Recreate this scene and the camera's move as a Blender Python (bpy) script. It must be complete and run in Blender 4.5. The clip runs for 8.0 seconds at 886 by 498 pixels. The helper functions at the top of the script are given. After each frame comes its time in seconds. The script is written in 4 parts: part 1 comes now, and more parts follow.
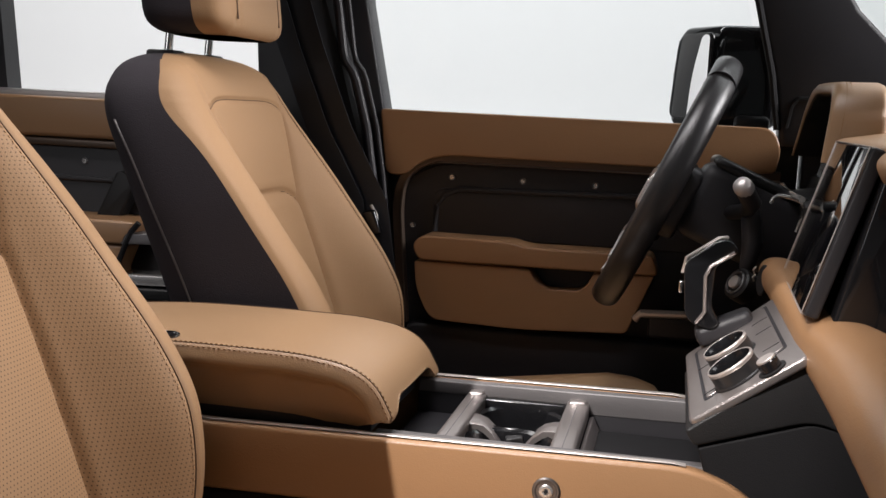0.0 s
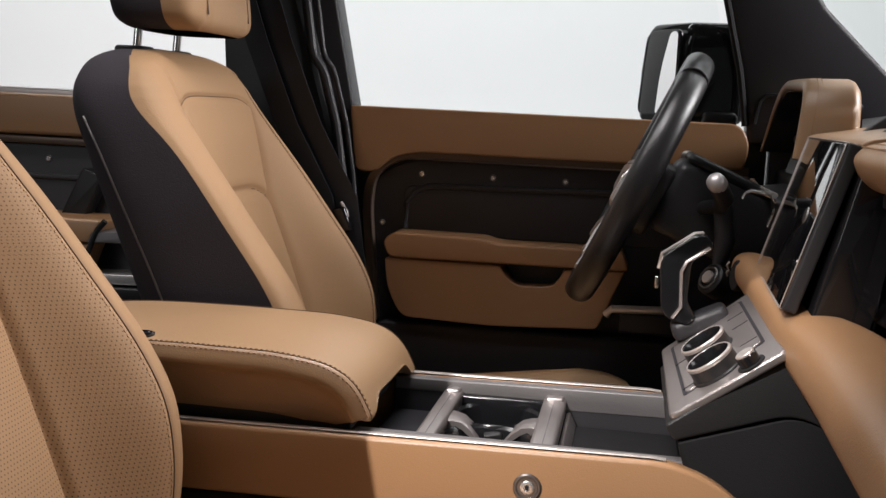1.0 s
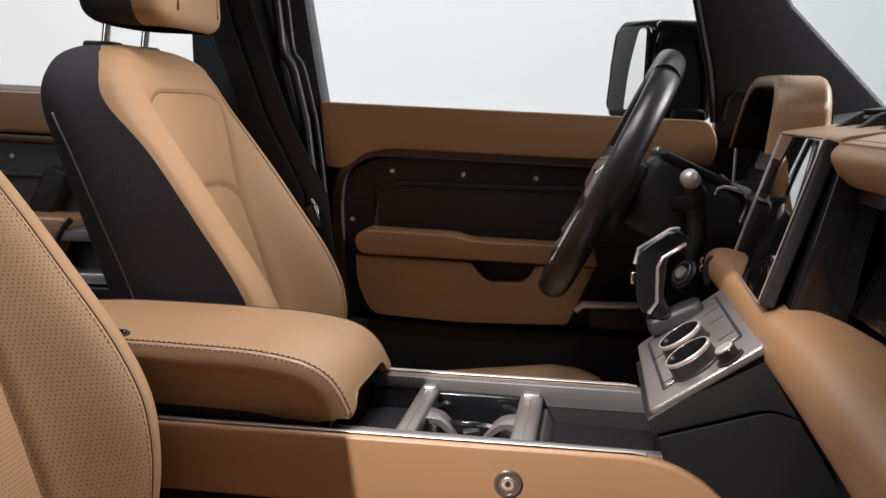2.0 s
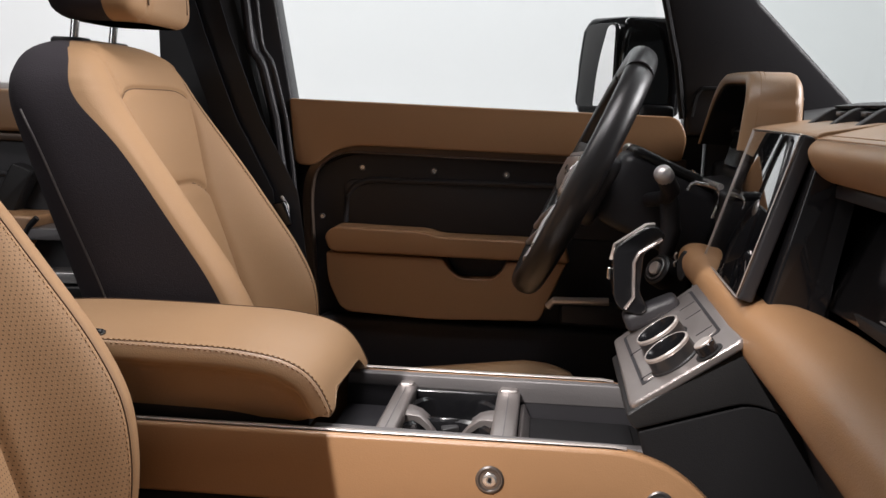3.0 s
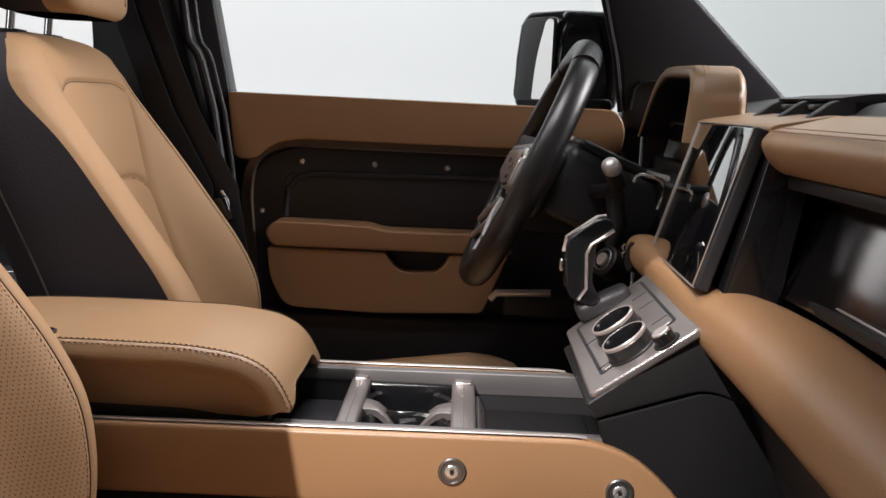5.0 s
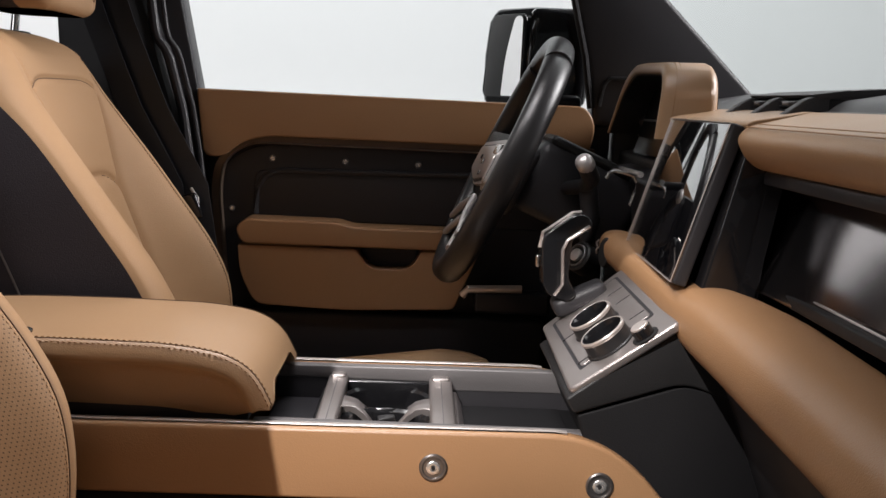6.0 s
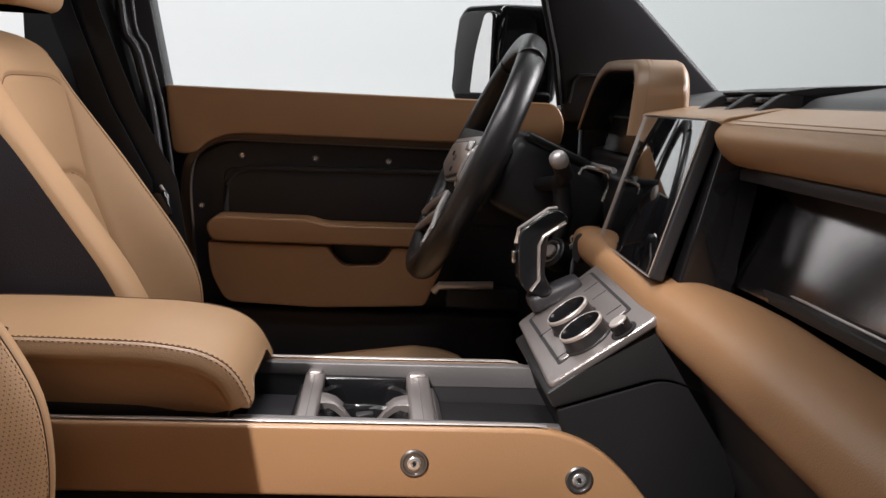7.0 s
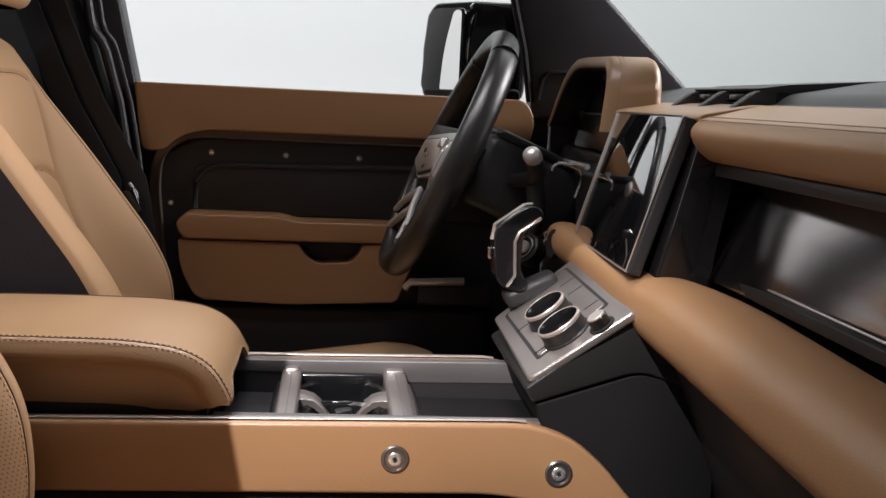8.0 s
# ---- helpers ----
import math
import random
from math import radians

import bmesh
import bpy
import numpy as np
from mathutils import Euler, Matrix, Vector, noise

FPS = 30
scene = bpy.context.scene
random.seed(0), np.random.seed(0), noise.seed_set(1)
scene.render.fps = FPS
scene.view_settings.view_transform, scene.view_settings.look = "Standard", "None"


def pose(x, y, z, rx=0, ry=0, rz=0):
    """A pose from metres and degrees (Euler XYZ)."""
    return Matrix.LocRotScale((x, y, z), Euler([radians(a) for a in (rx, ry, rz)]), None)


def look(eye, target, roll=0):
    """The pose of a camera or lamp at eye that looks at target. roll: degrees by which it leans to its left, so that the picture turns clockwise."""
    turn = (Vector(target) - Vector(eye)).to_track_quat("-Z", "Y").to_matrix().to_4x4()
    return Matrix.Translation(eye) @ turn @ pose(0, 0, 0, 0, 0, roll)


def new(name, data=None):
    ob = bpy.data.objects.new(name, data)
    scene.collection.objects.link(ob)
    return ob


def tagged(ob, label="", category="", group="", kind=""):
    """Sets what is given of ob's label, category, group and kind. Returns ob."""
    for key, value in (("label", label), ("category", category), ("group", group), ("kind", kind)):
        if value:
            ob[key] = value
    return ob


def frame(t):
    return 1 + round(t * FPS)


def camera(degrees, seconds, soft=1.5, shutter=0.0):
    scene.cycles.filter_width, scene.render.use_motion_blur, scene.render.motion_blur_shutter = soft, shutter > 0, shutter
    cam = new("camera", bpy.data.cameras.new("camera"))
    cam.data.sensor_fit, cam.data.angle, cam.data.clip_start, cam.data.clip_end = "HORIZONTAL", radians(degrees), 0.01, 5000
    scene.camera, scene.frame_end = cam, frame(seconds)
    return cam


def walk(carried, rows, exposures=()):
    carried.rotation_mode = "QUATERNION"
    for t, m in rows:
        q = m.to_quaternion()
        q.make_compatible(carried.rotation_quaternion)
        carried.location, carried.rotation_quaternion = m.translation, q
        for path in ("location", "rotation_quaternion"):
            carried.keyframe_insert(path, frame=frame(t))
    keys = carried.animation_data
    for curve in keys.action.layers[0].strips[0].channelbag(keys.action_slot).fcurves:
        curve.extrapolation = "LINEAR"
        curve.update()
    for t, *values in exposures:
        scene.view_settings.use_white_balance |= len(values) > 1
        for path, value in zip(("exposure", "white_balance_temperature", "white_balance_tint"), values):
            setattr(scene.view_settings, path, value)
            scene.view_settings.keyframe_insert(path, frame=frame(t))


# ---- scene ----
# World: x towards the car's bonnet, y towards the driver's door, z up; the studio floor is z = 0.
cam = camera(42.62, 8.0)
PATH = [
    (0.0, (-0.0002, -1.2700, 1.3398), (-0.2951, 0.1890, 1.1547), 2.84),
    (1.0, (-0.0232, -1.2702, 1.3380), (-0.2631, 0.1987, 1.1516), 2.82),
    (2.0, (-0.0462, -1.2709, 1.3363), (-0.2308, 0.2058, 1.1486), 2.81),
    (3.0, (-0.0691, -1.2720, 1.3348), (-0.1983, 0.2104, 1.1456), 2.79),
    (4.0, (-0.0919, -1.2734, 1.3333), (-0.1656, 0.2126, 1.1427), 2.79),
    (5.0, (-0.1146, -1.2752, 1.3319), (-0.1328, 0.2123, 1.1399), 2.78),
    (6.0, (-0.1373, -1.2775, 1.3307), (-0.1000, 0.2095, 1.1372), 2.77),
    (7.0, (-0.1598, -1.2801, 1.3295), (-0.0673, 0.2043, 1.1345), 2.77),
    (8.0, (-0.1823, -1.2831, 1.3284), (-0.0347, 0.1966, 1.1319), 2.77),
]
walk(cam, [(t, look(eye, target, roll)) for t, eye, target, roll in PATH])

# ---------------------------------------------------------------- light
world = bpy.data.worlds.new("studio_air")
scene.world = world
world.use_nodes = True
wbg = world.node_tree.nodes["Background"]
wbg.inputs["Color"].default_value = (0.93, 0.97, 1.0, 1)
wbg.inputs["Strength"].default_value = 0.075
scene.view_settings.exposure = -0.2


def softbox(name, eye, target, sx, sy, watts, colour=(1.0, 0.95, 0.9)):
    d = bpy.data.lights.new(name, "AREA")
    d.shape, d.size, d.size_y, d.energy, d.color = "RECTANGLE", sx, sy, watts, colour
    ob = new(name, d)
    ob.matrix_world = look(eye, target)
    return ob


# a snooted key lamp outside the open door, and a softbox before the windscreen
kd = bpy.data.lights.new("key_lamp", "SPOT")
kd.energy, kd.spot_size, kd.spot_blend, kd.shadow_soft_size, kd.color = 760, radians(15.5), 0.8, 0.009, (1.0, 0.95, 0.92)
new("key_lamp", kd).matrix_world = look((-1.13, -2.34, 3.02), (-0.09, -0.03, 0.98))
softbox("front_softbox", (2.2, 0.48, 2.35), (-0.3, 0.1, 1.10), 1.0, 1.0, 108, (1.0, 0.965, 0.98))
# unseen fill lamp, added to brighten the rear trim and the door
softbox("rear_fill", (-2.3, -2.4, 2.2), (-1.1, 0.5, 1.15), 1.4, 1.4, 20, (0.99, 0.97, 1.0))
# unseen overhead fill, added to lighten armrest top and dash
softbox("roof_fill", (-0.26, -0.02, 2.35), (-0.30, 0.0, 1.0), 0.6, 0.5, 25, (1.0, 0.965, 0.98))
softbox("backdrop_light", (0.0, 2.3, 5.2), (0.0, 5.2, 1.3), 8.0, 0.8, 335, (0.97, 0.99, 1.0))
# unseen lamp, added to whiten the wall that the door mirror reflects
softbox("side_wall_light", (-3.6, 1.2, 4.6), (-5.5, 2.2, 1.4), 3.0, 0.8, 75, (1.0, 0.95, 0.95))
# another unseen fill, added because the rear door came out too dark
softbox("rear_roof_fill", (-1.15, 0.05, 2.55), (-1.12, 0.45, 1.1), 0.5, 0.4, 16, (1.0, 0.96, 0.95))


# ---------------------------------------------------------------- materials
def mat(name, colour, rough=0.5, metal=0.0, grain=0.0, grain_scale=600.0, var=0.08, var_scale=9.0, spec=0.5, coat=0.0, perf=False, weave=0.0, streak=None):
    m = bpy.data.materials.new(name)
    m.use_nodes = True
    nt = m.node_tree
    n, l = nt.nodes, nt.links
    b = n["Principled BSDF"]
    b.inputs["Roughness"].default_value = rough
    b.inputs["Metallic"].default_value = metal
    b.inputs["Specular IOR Level"].default_value = spec
    b.inputs["Coat Weight"].default_value = coat
    b.inputs["Coat Roughness"].default_value = 0.05
    tc = n.new("ShaderNodeTexCoord")
    mp = n.new("ShaderNodeMapping")
    l.new(tc.outputs["Object"], mp.inputs["Vector"])
    if streak:
        mp.inputs["Scale"].default_value = streak
    big = n.new("ShaderNodeTexNoise")
    big.inputs["Scale"].default_value = var_scale
    big.inputs["Detail"].default_value = 5
    l.new(mp.outputs["Vector"], big.inputs["Vector"])
    ramp = n.new("ShaderNodeMapRange")
    ramp.inputs["To Min"].default_value, ramp.inputs["To Max"].default_value = 1 - var, 1 + var
    l.new(big.outputs["Fac"], ramp.inputs["Value"])
    mul = n.new("ShaderNodeVectorMath")
    mul.operation = "SCALE"
    mul.inputs[0].default_value = colour[:3]
    l.new(ramp.outputs["Result"], mul.inputs["Scale"])
    col = mul.outputs["Vector"]
    rr = n.new("ShaderNodeMapRange")
    rr.inputs["To Min"].default_value, rr.inputs["To Max"].default_value = rough - min(0.07, rough * 0.25), rough + min(0.07, rough * 0.25)
    l.new(big.outputs["Fac"], rr.inputs["Value"])
    l.new(rr.outputs["Result"], b.inputs["Roughness"])
    height = None
    if grain > 0:
        v = n.new("ShaderNodeTexVoronoi")
        v.inputs["Scale"].default_value = grain_scale
        fine = n.new("ShaderNodeTexNoise")
        fine.inputs["Scale"].default_value = grain_scale * 0.35
        fine.inputs["Detail"].default_value = 4
        l.new(mp.outputs["Vector"], v.inputs["Vector"])
        l.new(mp.outputs["Vector"], fine.inputs["Vector"])
        add = n.new("ShaderNodeMath")
        add.operation = "ADD"
        l.new(v.outputs["Distance"], add.inputs[0])
        l.new(fine.outputs["Fac"], add.inputs[1])
        height = add.outputs[0]
    if weave > 0:
        w1 = n.new("ShaderNodeTexWave")
        w1.bands_direction = "Z"
        w1.inputs["Scale"].default_value = weave
        w1.inputs["Distortion"].default_value = 0.6
        l.new(mp.outputs["Vector"], w1.inputs["Vector"])
        height = w1.outputs["Fac"]
    if height is not None:
        bp = n.new("ShaderNodeBump")
        bp.inputs["Strength"].default_value = grain if grain > 0 else 0.25
        bp.inputs["Distance"].default_value = 0.0006
        l.new(height, bp.inputs["Height"])
        l.new(bp.outputs["Normal"], b.inputs["Normal"])
    if perf:
        dist = []
        for shift in (0.0, 0.5):
            pm = n.new("ShaderNodeMapping")
            pm.inputs["Scale"].default_value = (1 / 0.0053, 1 / 0.0088, 0.0)
            pm.inputs["Location"].default_value = (shift, shift, 0.5)
            l.new(tc.outputs["UV"], pm.inputs["Vector"])
            fr = n.new("ShaderNodeVectorMath")
            fr.operation = "FRACTION"
            l.new(pm.outputs["Vector"], fr.inputs[0])
            sc = n.new("ShaderNodeVectorMath")
            sc.operation = "MULTIPLY"
            sc.inputs[1].default_value = (5.3, 8.8, 1.0)
            l.new(fr.outputs["Vector"], sc.inputs[0])
            ds = n.new("ShaderNodeVectorMath")
            ds.operation = "DISTANCE"
            ds.inputs[1].default_value = (2.65, 4.4, 0.5)
            l.new(sc.outputs["Vector"], ds.inputs[0])
            dist.append(ds.outputs["Value"])
        mn = n.new("ShaderNodeMath")
        mn.operation = "MINIMUM"
        l.new(dist[0], mn.inputs[0])
        l.new(dist[1], mn.inputs[1])
        hole = n.new("ShaderNodeMapRange")
        hole.inputs["From Min"].default_value, hole.inputs["From Max"].default_value = 0.50, 1.00
        l.new(mn.outputs[0], hole.inputs["Value"])
        mx = n.new("ShaderNodeMix")
        mx.data_type = "RGBA"
        mx.inputs[6].default_value = (0.075, 0.043, 0.023, 1)
        l.new(hole.outputs["Result"], mx.inputs[0])
        l.new(col, mx.inputs[7])
        col = mx.outputs[2]
    l.new(col, b.inputs["Base Color"])
    return m


TAN = (0.335, 0.200, 0.104)
M = {
    "leather": mat("tan_leather", TAN, 0.40, grain=0.25, grain_scale=750, var=0.05, spec=0.8),
    "seat_leather": mat("matt_tan_leather", TAN, 0.60, grain=0.25, grain_scale=750, var=0.05, spec=0.3),
    "perf": mat("perforated_tan_leather", TAN, 0.60, spec=0.3, grain=0.2, grain_scale=750, var=0.05, perf=True),
    "leather2": mat("tan_soft_trim", (0.300, 0.166, 0.083), 0.35, grain=0.25, grain_scale=700, var=0.05),
    "seam": mat("dark_brown_seam", (0.10, 0.056, 0.030), 0.8, var=0.1),
    "stitch": mat("tan_thread", (0.32, 0.19, 0.10), 0.8, var=0.15, var_scale=400),
    "fabric": mat("black_woven_fabric", (0.034, 0.029, 0.034), 0.85, grain=0.5, grain_scale=900, spec=0.3),
    "plastic": mat("black_moulded_plastic", (0.025, 0.0238, 0.0265), 0.40, spec=0.36, grain=0.3, grain_scale=900),
    "matt_black": mat("matt_black_lower_trim", (0.0095, 0.0092, 0.0100), 0.6, spec=0.12, grain=0.3, grain_scale=900),
    "plastic2": mat("dark_grey_moulded_plastic", (0.015, 0.0145, 0.015), 0.42, spec=0.28, grain=0.3, grain_scale=900),
    "rubber": mat("black_rubber_mat", (0.014, 0.0135, 0.0145), 0.7, spec=0.25, grain=0.3, grain_scale=300),
    "grip": mat("black_smooth_leather", (0.018, 0.0172, 0.0180), 0.31, grain=0.2, grain_scale=900),
    "gloss": mat("gloss_black", (0.010, 0.0095, 0.0105), 0.06, var=0.02),
    "bronze": mat("dark_bronze_satin", (0.11, 0.072, 0.048), 0.36, metal=0.35),
    "bronze_bright": mat("light_bronze_satin", (0.30, 0.22, 0.17), 0.32, metal=0.6),
    "satin": mat("satin_warm_metal", (0.60, 0.54, 0.51), 0.33, metal=0.65, var=0.05, grain=0.12, grain_scale=500),
    "satin_matte": mat("matt_satin_metal", (0.50, 0.47, 0.46), 0.38, metal=0.5, var=0.04),
    "satin_bright": mat("brushed_bright_metal", (0.72, 0.69, 0.67), 0.25, metal=0.8, var=0.03),
    "pewter": mat("pewter_powder_coat", (0.34, 0.305, 0.295), 0.30, metal=0.75, grain=0.25, grain_scale=700),
    "pewter_dark": mat("dark_pewter", (0.20, 0.185, 0.18), 0.30, metal=0.85),
    "dark_metal": mat("dark_powder_coated_metal", (0.125, 0.117, 0.118), 0.42, metal=0.15, grain=0.25, grain_scale=700),
    "shelf_metal": mat("satin_dark_panel", (0.40, 0.37, 0.37), 0.14, metal=1.0, grain=0.03, grain_scale=900),
    "chrome": mat("bright_chrome", (0.80, 0.79, 0.78), 0.12, metal=1.0, var=0.02),
    "belt": mat("navy_black_webbing", (0.022, 0.027, 0.037), 0.6, weave=160.0),
    "dash": mat("charcoal_dash_skin", (0.045, 0.043, 0.045), 0.5, grain=0.4, grain_scale=600),
    "studio": mat("white_studio_paint", (0.82, 0.82, 0.82), 0.9, var=0.01, var_scale=1.0),
    "floor": mat("grey_studio_floor", (0.11, 0.11, 0.11), 0.6, var=0.06, var_scale=2.0),
    "liner": mat("semi_gloss_black_liner", (0.007, 0.007, 0.008), 0.20, var=0.03),
    "screen": mat("display_cover_glass", (0.004, 0.004, 0.005), 0.025, var=0.0, spec=1.0, coat=1.0),
    "mirror": mat("mirror_glass", (0.9, 0.9, 0.9), 0.02, metal=1.0, var=0.0),
    "grey_mesh": mat("grey_speckled_cloth", (0.10, 0.098, 0.10), 0.8, grain=0.6, grain_scale=260, var=0.3, var_scale=300),
}


def glass(name, tint, gloss=0.06):
    m = bpy.data.materials.new(name)
    m.use_nodes = True
    n, l = m.node_tree.nodes, m.node_tree.links
    n.remove(n["Principled BSDF"])
    tr, gl, mx = n.new("ShaderNodeBsdfTransparent"), n.new("ShaderNodeBsdfGlossy"), n.new("ShaderNodeMixShader")
    tr.inputs["Color"].default_value = (*tint, 1)
    gl.inputs["Roughness"].default_value = 0.02
    mx.inputs["Fac"].default_value = gloss
    l.new(tr.outputs[0], mx.inputs[1])
    l.new(gl.outputs[0], mx.inputs[2])
    l.new(mx.outputs[0], n["Material Output"].inputs["Surface"])
    return m


M["glass"] = glass("clear_side_glass", (0.97, 0.985, 0.985), 0.02)
M["tint"] = glass("green_tinted_windscreen", (0.93, 0.965, 0.96), 0.04)


M["screen"].node_tree.nodes["Principled BSDF"].inputs["IOR"].default_value = 2.0
M["screen"].node_tree.nodes["Principled BSDF"].inputs["Coat IOR"].default_value = 1.8


# ---------------------------------------------------------------- mesh helpers
def world_of(ob):
    p = Vector((0, 0, 0))
    while ob:
        p += ob.location
        ob = ob.parent
    return p


def thing(name, at, label, category, group="", kind=""):
    ob = new(name)
    ob.empty_display_size = 0.05
    ob.location = at
    return tagged(ob, label, category, group, kind)


def part(name, bm, material, parent=None, label="", angle=35):
    me = bpy.data.meshes.new(name)
    bmesh.ops.recalc_face_normals(bm, faces=bm.faces)
    if parent is not None:
        bmesh.ops.translate(bm, vec=-world_of(parent), verts=bm.verts)
    bm.to_mesh(me)
    bm.free()
    me.polygons.foreach_set("use_smooth", [True] * len(me.polygons))
    me.set_sharp_from_angle(angle=radians(angle))
    me.materials.append(M[material])
    ob = new(name, me)
    ob.parent = parent
    if label:
        ob["label"] = label
    return ob


def uv_sheet(name, rows, material, parent, label=""):
    """A sheet through rows of points, with a map in metres along and across it."""
    P = np.array(rows)
    k, n = P.shape[:2]
    du = np.concatenate([np.zeros((k, 1)), np.cumsum(np.linalg.norm(np.diff(P, axis=1), axis=2), axis=1)], axis=1)
    du -= du[:, n // 2:n // 2 + 1]
    dv = np.concatenate([[0], np.cumsum(np.linalg.norm(np.diff(P[:, n // 2], axis=0), axis=1))])
    P = P - np.array(world_of(parent))
    faces = [(i * n + j, i * n + j + 1, (i + 1) * n + j + 1, (i + 1) * n + j) for i in range(k - 1) for j in range(n - 1)]
    me = bpy.data.meshes.new(name)
    me.from_pydata(P.reshape(-1, 3).tolist(), [], faces)
    uv = me.uv_layers.new(name="UVMap")
    idx = np.zeros(len(me.loops), dtype=int)
    me.loops.foreach_get("vertex_index", idx)
    flat = np.stack([du.ravel(), np.repeat(dv, n)], 1)[idx]
    uv.data.foreach_set("uv", flat.ravel())
    me.polygons.foreach_set("use_smooth", [True] * len(me.polygons))
    me.materials.append(M[material])
    ob = new(name, me)
    ob.parent = parent
    if label:
        ob["label"] = label
    return ob


def structure(name, bm, material, label, category="structure"):
    return tagged(part(name, bm, material), label, category, kind="structure")


def bevel(bm, r, seg=3, angle=25):
    if r > 0:
        es = [e for e in bm.edges if len(e.link_faces) == 2 and e.calc_face_angle(0) > radians(angle)]
        bmesh.ops.bevel(bm, geom=es, offset=r, segments=seg, profile=0.5, affect="EDGES", clamp_overlap=True)
    return bm


def rbox(x0, x1, y0, y1, z0, z1, r=0.004, seg=3):
    bm = bmesh.new()
    bmesh.ops.create_cube(bm, size=1)
    for v in bm.verts:
        v.co = Vector((x0 + (v.co.x + 0.5) * (x1 - x0), y0 + (v.co.y + 0.5) * (y1 - y0), z0 + (v.co.z + 0.5) * (z1 - z0)))
    return bevel(bm, r, seg)


def moved(bm, m):
    bmesh.ops.transform(bm, matrix=m, verts=bm.verts)
    return bm


def joined(*bms):
    out = bmesh.new()
    for b in bms:
        me = bpy.data.meshes.new("tmp")
        b.to_mesh(me)
        b.free()
        out.from_mesh(me)
        bpy.data.meshes.remove(me)
    return out


def rounded(pts, r, n=5):
    """A polygon whose corners are rounded; r is one radius or one for each corner."""
    out = []
    k = len(pts)
    for i in range(k):
        ri = r[i] if isinstance(r, (list, tuple)) else r
        p, a, b = Vector(pts[i]), Vector(pts[i - 1]), Vector(pts[(i + 1) % k])
        da, db = (a - p), (b - p)
        cut = min(ri, da.length * 0.49, db.length * 0.49)
        if cut < 1e-5:
            out.append(tuple(p))
            continue
        s, e = p + da.normalized() * cut, p + db.normalized() * cut
        for j in range(n + 1):
            t = j / n
            out.append(tuple((1 - t) ** 2 * s + 2 * t * (1 - t) * p + t * t * e))
    return out


def prism(pts, lo, hi, axis="y", r=0.0, seg=3):
    """A polygon in the plane across axis, drawn out from lo to hi along it."""
    bm = bmesh.new()
    put = {"y": lambda a, b, c: (a, c, b), "x": lambda a, b, c: (c, a, b), "z": lambda a, b, c: (a, b, c)}[axis]
    rings = [[bm.verts.new(put(a, b, c)) for a, b in pts] for c in (lo, hi)]
    k = len(pts)
    for i in range(k):
        bm.faces.new((rings[0][i], rings[0][(i + 1) % k], rings[1][(i + 1) % k], rings[1][i]))
    bm.faces.new(rings[0][::-1])
    bm.faces.new(rings[1])
    bmesh.ops.recalc_face_normals(bm, faces=bm.faces)
    if r > 0:
        es = [e for e in bm.edges if any(len(f.verts) > 4 or f in () for f in e.link_faces) and e.calc_face_angle(0) > radians(50)]
        bmesh.ops.bevel(bm, geom=es, offset=r, segments=seg, profile=0.5, affect="EDGES", clamp_overlap=True)
    return bm


def loft(rings, closed=True, caps=True):
    bm = bmesh.new()
    vs = [[bm.verts.new(p) for p in ring] for ring in rings]
    k = len(rings[0])
    for a, b in zip(vs, vs[1:]):
        for i in range(k if closed else k - 1):
            bm.faces.new((a[i], a[(i + 1) % k], b[(i + 1) % k], b[i]))
    if caps and closed:
        bm.faces.new(vs[0][::-1])
        bm.faces.new(vs[-1])
    return bm


def tube(pts, r, n=10, loop=False, squash=1.0, up=(0, 0, 1)):
    pts = [Vector(p) for p in pts]
    rings = []
    k = len(pts)
    for i, p in enumerate(pts):
        a = pts[i - 1] if (loop or i > 0) else p
        b = pts[(i + 1) % k] if (loop or i < k - 1) else p
        d = (b - a).normalized()
        u = Vector(up)
        s = d.cross(u)
        if s.length < 1e-4:
            s = d.cross(Vector((0, 1, 0)))
        s.normalize()
        u = s.cross(d).normalized()
        ri = r[i] if isinstance(r, (list, tuple)) else r
        rings.append([p + s * ri * math.cos(q) + u * ri * squash * math.sin(q) for q in (2 * math.pi * j / n for j in range(n))])
    if loop:
        rings.append(rings[0])
        bm = loft(rings, True, False)
        bmesh.ops.remove_doubles(bm, verts=bm.verts, dist=1e-6)
        return bm
    return loft(rings)


def lathe(profile, m, n=32, caps=True):
    """A profile of (radius, height) turned round the z axis of the pose m."""
    rings = [[m @ Vector((r * math.cos(2 * math.pi * j / n), r * math.sin(2 * math.pi * j / n), h)) for j in range(n)] for r, h in profile]
    return loft(rings, True, caps)


def axis_pose(at, direction):
    return Matrix.Translation(at) @ Vector(direction).to_track_quat("Z", "Y").to_matrix().to_4x4()


def lerp_table(tab, q):
    tab = sorted(tab)
    xs, ys = [a for a, b in tab], [b for a, b in tab]
    return float(np.interp(q, xs, ys))


def smooth_table(tab, q, h=0.03):
    """A soft curve through the rows of a table (averaged straight pieces)."""
    return sum(lerp_table(tab, q + d * h) * w for d, w in ((-1, 1), (-0.5, 2), (0, 3), (0.5, 2), (1, 1))) / 9


def seat_table(tab, z):
    return smooth_table(tab, z, max(0.0, min(0.03, (1.402 - z) * 0.7)))


def sstep(a, b, x):
    t = min(1, max(0, (x - a) / (b - a)))
    return t * t * (3 - 2 * t)


